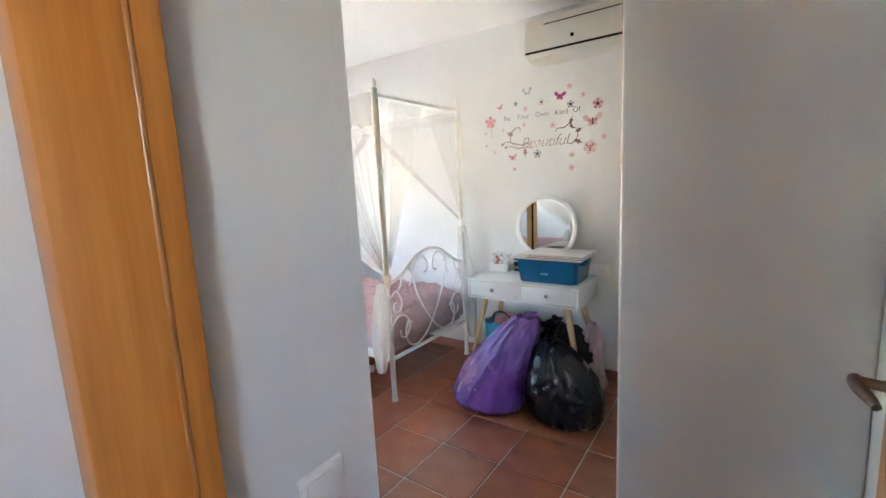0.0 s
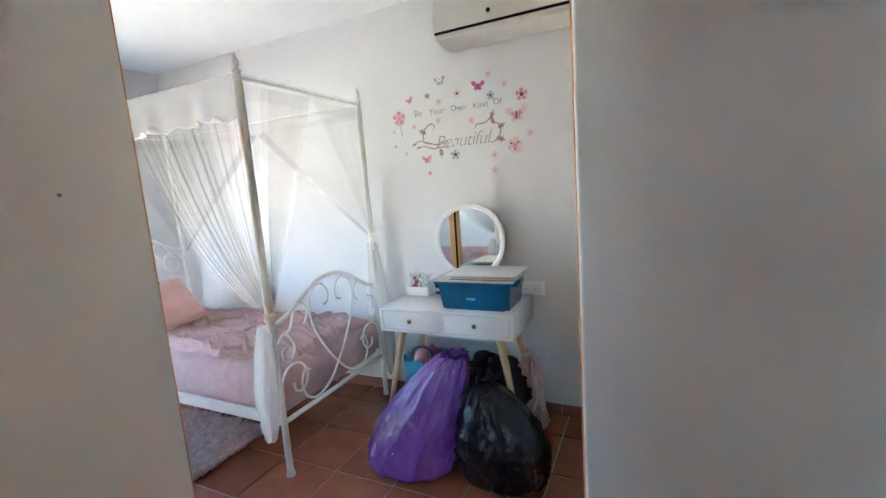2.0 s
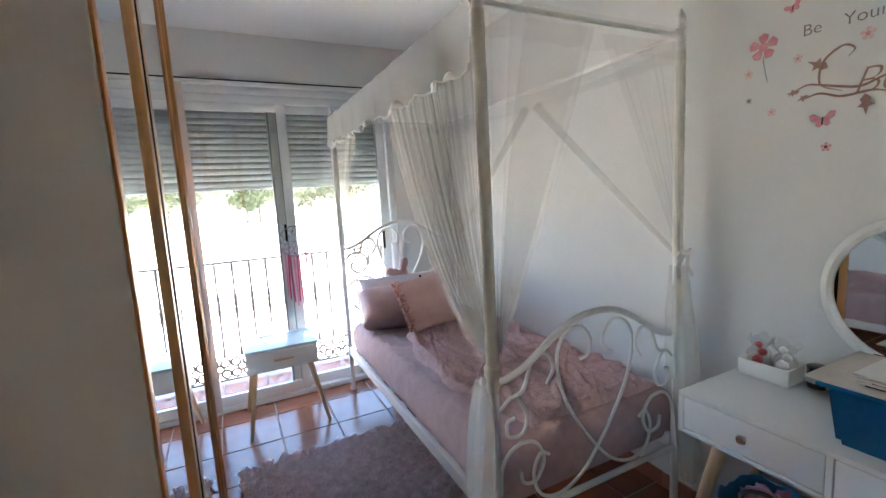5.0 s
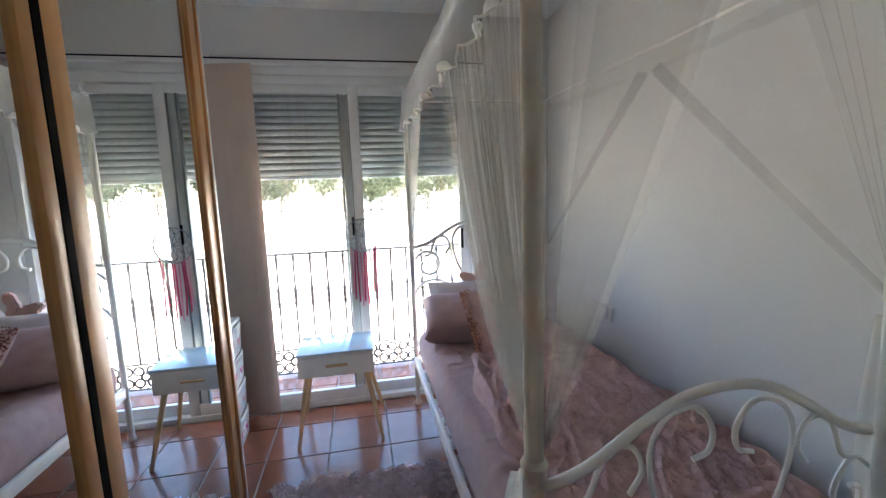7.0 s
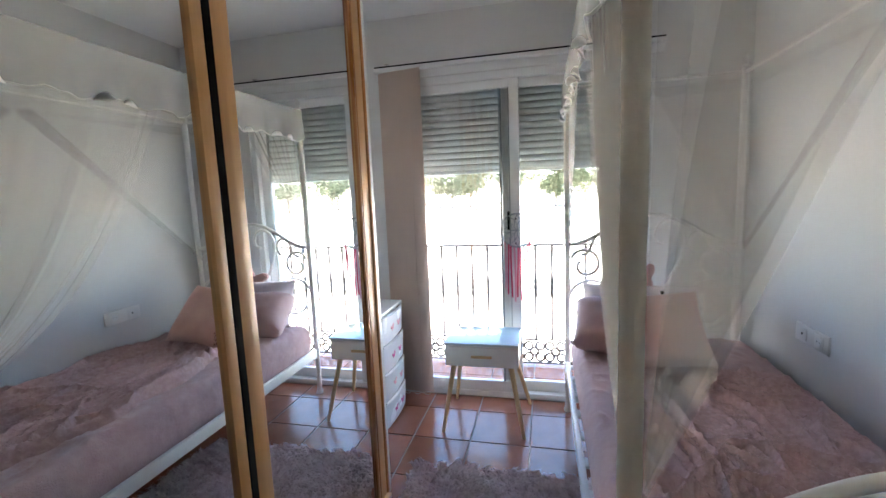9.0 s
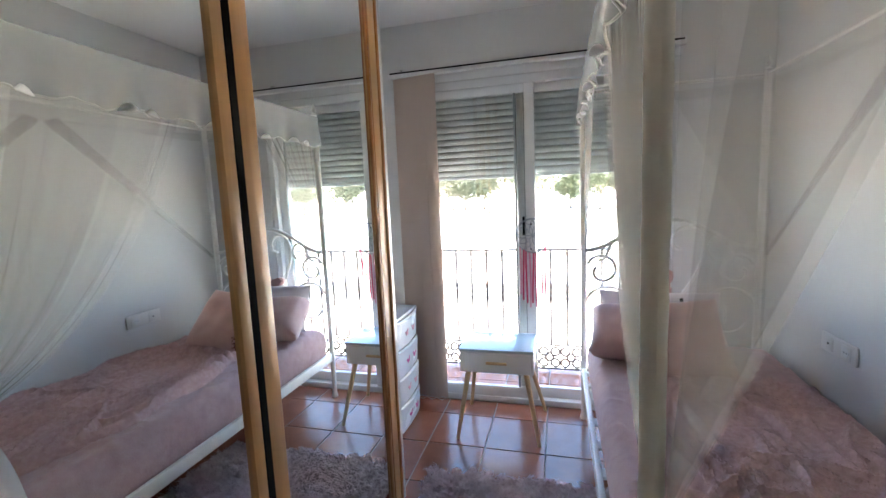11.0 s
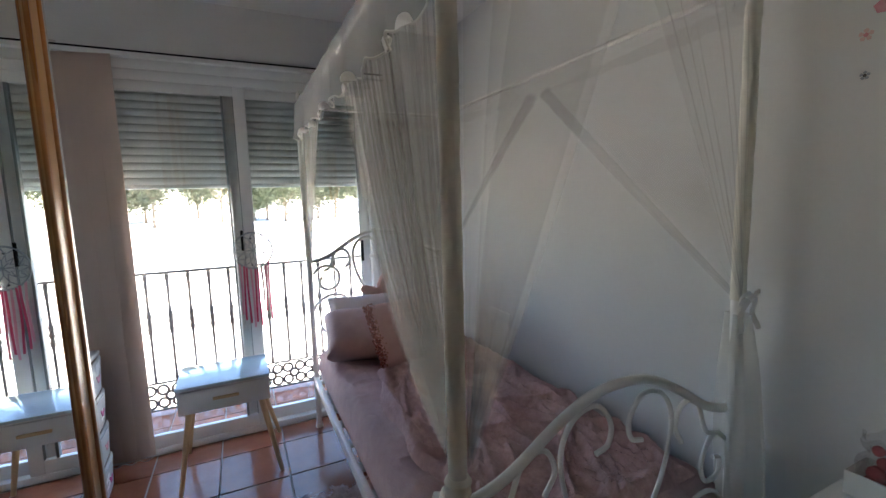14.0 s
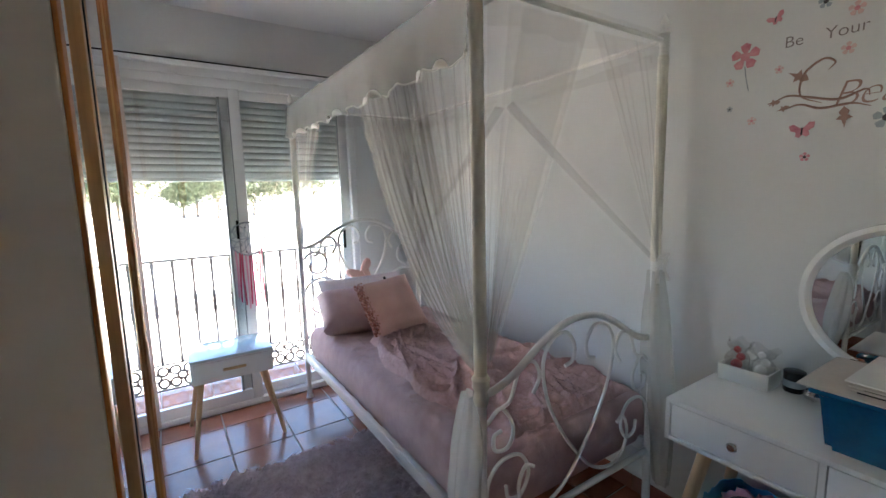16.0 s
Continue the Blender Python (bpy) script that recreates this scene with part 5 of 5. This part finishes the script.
# ---- sockets ----
def double_socket(xc, zc, label, w=0.155):
    s = root("wall_socket", (xc, YN, zc - 0.04), label, "socket", "wall sockets")
    part("plate", box(xc - w / 2, xc + w / 2, YN - 0.010, YN, zc - 0.04, zc + 0.04, 0.003), SOCKET, s)
    for k in (-1, 1):
        c = xc + k * w / 4
        part("module", box(c - 0.030, c + 0.030, YN - 0.013, YN - 0.0095, zc - 0.029, zc + 0.029, 0.002), SOCKET, s)
        if k == 1 or w < 0.16:
            part("socket_well", lathe([(0.019, -0.0145), (0.019, -0.012)], (c, YN, zc), 20, axis="y"), ALU, s)
            for dx in (-0.0095, 0.0095):
                part("pin_hole", lathe([(0.0025, -0.0152), (0.0025, -0.0130)], (c + dx, YN, zc), 8, axis="y"), BLACK, s)
        else:
            part("port", box(c - 0.004, c + 0.004, YN - 0.0145, YN - 0.0125, zc - 0.004, zc + 0.004), BLACK, s)
    return s


double_socket(-3.505, 0.722, "white double wall socket above the bed", 0.235)
double_socket(-1.072, 0.785, "white double wall socket above the dressing table")


# ---- wall stickers ----
YS = YN - 0.0012
stick = root("wall_stickers", (-1.5, YN, 1.48), "wall sticker set of lettering, butterflies and pink flowers", "wall sticker")


def lettering(text, x, z, size, material, shear=0.0, turn=0.0, spacing=1.0):
    cu = bpy.data.curves.new("lettering", "FONT")
    cu.body, cu.size, cu.shear, cu.extrude, cu.align_x, cu.space_character = text, size, shear, 0.0006, "CENTER", spacing
    cu.resolution_u = 4
    cu.offset = -0.0024 if size > 0.1 else -0.0006
    tmp = bpy.data.objects.new("lettering", cu)
    me = bpy.data.meshes.new_from_object(tmp)
    bpy.data.objects.remove(tmp)
    me.transform(Matrix.Translation(Vector((x, YS - 0.0006, z)) - base_of(stick)) @ pose(0, 0, 0, 90, 0, 0) @ pose(0, 0, 0, 0, 0, turn))
    me.materials.clear()
    me.materials.append(material)
    ob = new("lettering", me)
    ob.parent = stick
    return ob


for text, x, z in (("Be", -1.733, 1.858), ("Your", -1.605, 1.856), ("Own", -1.461, 1.856), ("Kind", -1.322, 1.853), ("Of", -1.218, 1.857)):
    lettering(text, x, z, 0.050, INK)
lettering("Beautiful", -1.452, 1.648, 0.112, BROWNINK, 0.32, 0.0, 0.92)


def flower(x, z, r, material, heart=DARKINK, petals=5, turn=0.3):
    b = bmesh.new()
    for k in range(petals):
        a = turn + 2 * math.pi * k / petals
        flat_poly([(math.cos(a + w) * r * l, math.sin(a + w) * r * l) for w, l in ((0, 0.15), (-0.5, 0.6), (-0.42, 0.92), (0, 1.05), (0.42, 0.92), (0.5, 0.6))], YS, x, z, 0.001, b)
    p = part("flower", b, material, stick, smooth=False)
    part("flower_heart", lathe([(r * 0.34, -0.0026), (r * 0.34, -0.0012)], (x, YN, z), 10, axis="y"), heart, p, smooth=False)


def fly(x, z, s, material, turn=0.0, lift=0.0):
    b = bmesh.new()
    butterfly(b, YS - lift, x, z, s, turn)
    p = part("butterfly", b, material, stick, smooth=False)
    part("butterfly_body", tube([(x - 0.30 * s * -math.sin(turn) * -1, YS - 0.002, z - 0.35 * s), (x, YS - 0.002, z + 0.25 * s)], 0.06 * s, 6), DARKINK, p)


for x, z, r, m in ((-1.463, 1.954, 0.024, PALEINK), (-1.660, 1.968, 0.019, GREYINK), (-1.257, 1.912, 0.025, GREYINK), (-1.077, 1.891, 0.034, PINKINK), (-1.871, 1.862, 0.044, PINKINK), (-1.499, 1.602, 0.031, GREYINK), (-1.681, 1.505, 0.014, PINKINK), (-1.911, 1.691, 0.010, GREYINK)):
    flower(x, z, r, m, PINKINK if r > 0.04 else DARKINK)
for x, z, r in ((-1.586, 1.924, 0.020), (-1.597, 1.816, 0.018), (-1.383, 1.787, 0.022), (-1.768, 1.795, 0.013), (-1.915, 1.783, 0.014), (-1.838, 1.640, 0.014), (-1.250, 1.577, 0.022), (-1.253, 1.489, 0.024), (-1.037, 1.678, 0.020), (-1.264, 2.03, 0.020), (-1.172, 1.961, 0.018)):
    flower(x, z, r, PALEINK, PINKINK)
flower(-1.126, 1.618, 0.046, PALEINK, PINKINK, 6)
for dx, dz in ((-0.022, 0.012), (0.018, 0.016), (0.0, -0.02)):
    part("spot", lathe([(0.006, -0.0034), (0.006, -0.0014)], (-1.126 + dx, YN, 1.618 + dz), 8, axis="y"), DARKINK, stick, smooth=False)
fly(-1.570, 2.041, 0.040, GREYINK, 0.1)
fly(-1.570, 2.043, 0.022, PAPER, 0.1, 0.003)
fly(-1.330, 1.975, 0.046, MAGENTA, -0.1)
fly(-1.786, 1.959, 0.028, PINKINK, 0.4)
fly(-1.693, 1.589, 0.038, PINKINK, 0.1)
fly(-1.110, 1.787, 0.072, PALEINK, 0.05)
fly(-1.110, 1.780, 0.036, PINKINK, 0.05, 0.003)
part("flower_stem", tube(curve([(-1.871, YS, 1.83), (-1.865, YS, 1.79), (-1.855, YS, 1.745)], 4), 0.0014, 5), GREYINK, stick)
# scrolling stems and leaves at both ends of the big word
for pts in (((-1.790, 1.682), (-1.740, 1.705), (-1.680, 1.690), (-1.610, 1.672), (-1.550, 1.690), (-1.540, 1.67)), ((-1.750, 1.662), (-1.705, 1.672), (-1.650, 1.652), (-1.580, 1.655), (-1.535, 1.640)),
            ((-1.650, 1.668), (-1.705, 1.70), (-1.700, 1.765), (-1.655, 1.80), (-1.625, 1.785), (-1.640, 1.765)), ((-1.365, 1.738), (-1.350, 1.762), (-1.300, 1.765), (-1.260, 1.79), (-1.250, 1.76)),
            ((-1.265, 1.765), (-1.215, 1.745), (-1.212, 1.69), (-1.250, 1.652), (-1.285, 1.66))):
    bm = bmesh.new()
    c = [(p.x, YS, p.y) for p in curve([(a, b, 0) for a, b in pts], 7)]
    tube(c, [0.0010 + 0.0026 * math.sin(math.pi * i / (len(c) - 1)) for i in range(len(c))], 6, bm)
    part("scroll", bm, BROWNINK, stick)
for x, z, r, t in ((-1.707, 1.757, 0.040, 2.6), (-1.593, 1.625, 0.040, -1.5), (-1.255, 1.80, 0.036, 1.3), (-1.212, 1.665, 0.042, -0.4), (-1.205, 1.735, 0.034, 0.5), (-1.250, 1.765, 0.03, 2.2), (-1.772, 1.69, 0.024, 3.2), (-1.745, 1.668, 0.022, 3.5)):
    bm = bmesh.new()
    flat_poly([(r * a * math.cos(t) - r * b * math.sin(t), r * a * math.sin(t) + r * b * math.cos(t)) for a, b in ((-0.6, 0), (-0.2, -0.32), (0.05, -0.2), (0.3, -0.5), (0.4, -0.15), (1.0, 0), (0.4, 0.15), (0.3, 0.5), (0.05, 0.2), (-0.2, 0.32))], YS, x, z, 0.001, bm)
    part("leaf", bm, BROWNINK, stick, smooth=False)



# ---- dream catcher on the sash ----
def dream_catcher():
    x, y, z, r = XW - 0.004, 1.82, 1.147, 0.108
    d = root("dream_catcher", (x, y, z - r), "white dream catcher with crimson ribbons on the window", "dream catcher")
    ring = [(x + 0.004, y + math.cos(a) * r, z + math.sin(a) * r) for a in (2 * math.pi * k / 40 for k in range(41))]
    # white hoop, web and bead coloured grey to look shaded against the window
    part("hoop", tube(ring, 0.0052, 8), GREYINK, d)
    bm = bmesh.new()
    for q, n, st in ((0.95, 12, 0), (0.62, 12, 0.5), (0.34, 8, 0)):
        for k in range(n):
            a0, a1 = 2 * math.pi * (k + st) / n, 2 * math.pi * (k + st + 0.5) / n
            a2 = 2 * math.pi * (k + st + 1) / n
            tube([(x + 0.004, y + math.cos(a0) * r * q, z + math.sin(a0) * r * q), (x + 0.004, y + math.cos(a1) * r * (q - 0.30), z + math.sin(a1) * r * (q - 0.30)), (x + 0.004, y + math.cos(a2) * r * q, z + math.sin(a2) * r * q)], 0.0030, 5, bm)
    part("web", bm, GREYINK, d)["kind"] = "stuff"
    part("bead", lathe([(0.002, -0.006), (0.006, 0), (0.002, 0.006)], (x + 0.008, y, z), 10, axis="x"), GREYINK, d)
    rnd = random.Random(5)
    for k in range(9):
        yy = y - r * 0.74 + k * r * 0.185
        zz = z - math.sqrt(max(0.0, r * r - (yy - y) ** 2))
        ln = rnd.uniform(0.22, 0.37)

        def rib(u, v, yy=yy, zz=zz, ln=ln, k=k):
            return (x + 0.008 + 0.006 * math.sin(u * 5 + k), yy + (v - 0.5) * 0.011 + 0.004 * math.sin(u * 3 + k * 2), zz - u * ln)
        part("ribbon", grid(rib, 12, 1, 0.0008), RIBBON if k % 3 else RIBBONPINK, d)
    return d


dream_catcher()


# ---- balcony ----
def balcony():
    slab = setting("balcony_floor", box(-5.05, XW - 0.25, 0.2, 3.6, -0.30, -0.072), GROUT, "tiled balcony floor outside the window")
    setting("window_threshold", box(XW - 0.25, XW - 0.086, WY0, WY1, -0.01, 0.012, 0.002), TILE, "tiled threshold under the window")
    r = root("balcony_railing", (-4.95, 1.8, -0.072), "dark wrought iron balcony railing with ring panel below", "railing")
    x = -4.95
    part("top_rail", box(x - 0.016, x + 0.016, 0.3, 3.5, 0.950, 0.967, 0.004), IRON, r)
    for z in (0.160, -0.040):
        part("rail", box(x - 0.008, x + 0.008, 0.3, 3.5, z - 0.006, z + 0.006, 0.002), IRON, r)
    y = 1.393 - 0.1305 * 8
    bars = []
    prof = [(0.009, 0.166), (0.014, 0.19), (0.009, 0.21), (0.009, 0.51), (0.013, 0.53), (0.0185, 0.555), (0.011, 0.58), (0.0195, 0.605), (0.011, 0.63), (0.0185, 0.655), (0.013, 0.68), (0.009, 0.70), (0.009, 0.85), (0.014, 0.875), (0.009, 0.89), (0.017, 0.925), (0.010, 0.95)]
    while y < 3.48:
        part("baluster", lathe(prof, (x, y, 0), 8), IRON, r)
        y += 0.1305
    # ring work between the two lower rails
    y = 0.36
    while y < 3.45:
        bm = bmesh.new()
        for cy, cz, q in ((0, 0.116, 0.030), (-0.046, 0.164, 0.034), (0.046, 0.164, 0.034), (-0.046, 0.068, 0.034), (0.046, 0.068, 0.034)):
            tube([(x, y + cy + math.cos(a) * q, cz - 0.057 + math.sin(a) * q) for a in (2 * math.pi * k / 16 for k in range(17))], 0.0095, 6, bm)
        part("ring_panel", bm, IRON, r)
        y += 0.171
    for y in (0.32, 3.48):
        part("post", box(x - 0.012, x + 0.012, y - 0.012, y + 0.012, -0.072, 0.950, 0.003), IRON, r)


balcony()


# ---- outside ----
def outside():
    def f(u, v):
        x, y = -5.06 - u ** 2.2 * 600, (v - 0.5) * (30 + 1200 * u ** 1.5)
        d = -x - 5.06
        z = -3.2 + 4.6 * (1 - math.exp(-max(0.0, d - 6) / 55)) + 0.25 * nz(x, y, 0, 0.08)
        return (x, y, z)
    setting("ground", grid(f, 60, 40), GROUNDMAT, "pale sunlit dry ground sloping up outside")
    setting("outer_wall", box(-4.70, XW - 0.26, -1.6, 3.5, -3.4, -0.31), PLASTEROUT, "rendered outer wall under the balcony")


outside()


def tree(at, h, spread, seed, crown_n=1500, leaf=0.16):
    rnd = random.Random(seed)
    at = Vector(at)
    t = root("tree", at, "grey-green olive tree on the sunlit slope", "tree", "trees on the slope")
    bm = bmesh.new()
    limbs = []
    trunk = curve([at - Vector((0, 0, 0.4)), at + Vector((0.1, 0.05, h * 0.2)), at + Vector((-0.05, 0.1, h * 0.42))], 5)
    tube(trunk, [0.16 - 0.06 * i / len(trunk) for i in range(len(trunk))], 9, bm)
    for k in range(7):
        a = 2 * math.pi * k / 7 + rnd.uniform(-0.3, 0.3)
        s = trunk[-1] - Vector((0, 0, rnd.uniform(0, h * 0.12)))
        e = at + Vector((math.cos(a) * spread * rnd.uniform(0.4, 0.8), math.sin(a) * spread * rnd.uniform(0.4, 0.8), h * rnd.uniform(0.62, 0.92)))
        c = curve([s, s.lerp(e, 0.5) + Vector((0, 0, 0.15 * h * rnd.random())), e], 5)
        tube(c, [0.07 - 0.055 * i / len(c) for i in range(len(c))], 6, bm)
        limbs.append(e)
    part("trunk", bm, BARK, t)
    verts, faces = [], []
    for i in range(crown_n):
        c = rnd.choice(limbs) if rnd.random() < 0.8 else trunk[-1].lerp(rnd.choice(limbs), rnd.random())
        p = c + Vector((rnd.gauss(0, 0.30 * spread), rnd.gauss(0, 0.30 * spread), rnd.gauss(0, 0.13 * h)))
        d = Vector((rnd.gauss(0, 1), rnd.gauss(0, 1), rnd.gauss(0, 0.7))).normalized()
        w = d.orthogonal().normalized()
        ln = leaf * rnd.uniform(0.6, 1.4)
        k = len(verts)
        verts += [tuple(q - at) for q in (p, p + d * ln * 0.5 + w * ln * 0.28, p + d * ln, p + d * ln * 0.5 - w * ln * 0.28)]
        faces.append((k, k + 1, k + 2, k + 3))
    me = bpy.data.meshes.new("crown")
    me.from_pydata(verts, [], faces)
    me.materials.append(LEAF)
    cr = new("crown", me)
    cr.parent = t


def ground_z(x):
    return -3.2 + 4.6 * (1 - math.exp(-max(0.0, -x - 5.06 - 6) / 55))


rt = random.Random(12)
for k in range(34):
    x = -50 - rt.uniform(0, 14)
    y = -30 + k * 2.5 + rt.uniform(-1.2, 1.2)
    tree((x, y, ground_z(x)), rt.uniform(3.4, 6.6), rt.uniform(1.8, 3.6), 40 + k, rt.randint(700, 2400), 0.36)


# ---- tiles, last ----
def tiles():
    P, PY = 0.347, 0.334
    gx, gy = -4.003, 1.567
    bm = box(-P / 2 + 0.004, P / 2 - 0.004, -PY / 2 + 0.004, PY / 2 - 0.004, -0.006, 0.0, 0.0022, 2)
    me = bpy.data.meshes.new("tile")
    bm.to_mesh(me)
    bm.free()
    me.materials.append(TILE)
    for f in me.polygons:
        f.use_smooth = False
    fb = Vector(floor.location)
    rnd = random.Random(2)

    def lay(parent, base, x0, x1, y0, y1, dz=0.0):
        i0, i1 = math.floor((x0 - gx) / P), math.ceil((x1 - gx) / P)
        j0, j1 = math.floor((y0 - gy) / PY), math.ceil((y1 - gy) / PY)
        for i in range(i0, i1):
            for j in range(j0, j1):
                a, b = max(gx + i * P, x0), min(gx + (i + 1) * P, x1)
                c, d = max(gy + j * PY, y0), min(gy + (j + 1) * PY, y1)
                if b - a < 0.03 or d - c < 0.03:
                    continue
                ob = new("tile", me)
                ob.parent = parent
                ob.scale = ((b - a) / P, (d - c) / PY, 1)
                ob.location = Vector(((a + b) / 2, (c + d) / 2, dz + rnd.uniform(-0.0006, 0.0))) - base
                ob.rotation_euler = (rnd.uniform(-0.0016, 0.0016), rnd.uniform(-0.0016, 0.0016), rnd.choice((0, math.pi)))
    lay(floor, fb, XW, XE, 0.72, YN)
    lay(floor, fb, XC, XE, -0.3, 0.72)
    bf = bpy.data.objects["balcony_floor"]
    lay(bf, Vector(bf.location), -5.04, XW - 0.25, 0.3, 3.5, -0.066)


tiles()


def skirting():
    s = root("baseboard", (-2.5, YN, 0), "dark terracotta tile skirting along the wall", "baseboard", kind="structure")

    def run(p, q, nrm):
        p, q, nrm = Vector(p), Vector(q), Vector(nrm)
        d = q - p
        n = max(1, round(d.length / 0.335))
        for k in range(n):
            a, b = p + d * (k / n) + d.normalized() * 0.0015, p + d * ((k + 1) / n) - d.normalized() * 0.0015
            c = a + nrm * 0.009
            lo = [min(u) for u in zip(a, b, c)]
            hi = [max(u) for u in zip(a, b, c)]
            part("skirting_tile", box(lo[0], hi[0], lo[1], hi[1], 0.0005, 0.075, 0.002), SKIRT, s)
    run((XW, YN, 0), (-0.59, YN, 0), (0, -1, 0))
    run((XW, WY1 + 0.01, 0), (XW, YN - 0.01, 0), (1, 0, 0))
    run((-3.05, 0.72, 0), (XW, 0.72, 0), (0, 1, 0))
    run((XW, 0.735, 0), (XW, WY0 - 0.01, 0), (1, 0, 0))
    run((XC, 0.72, 0), (-1.565, 0.72, 0), (0, 1, 0))
    run((XC, 0.406, 0), (XC, 0.72, 0), (1, 0, 0))
    run((XE, 1.20, 0), (XE, 1.55, 0), (-1, 0, 0))


skirting()
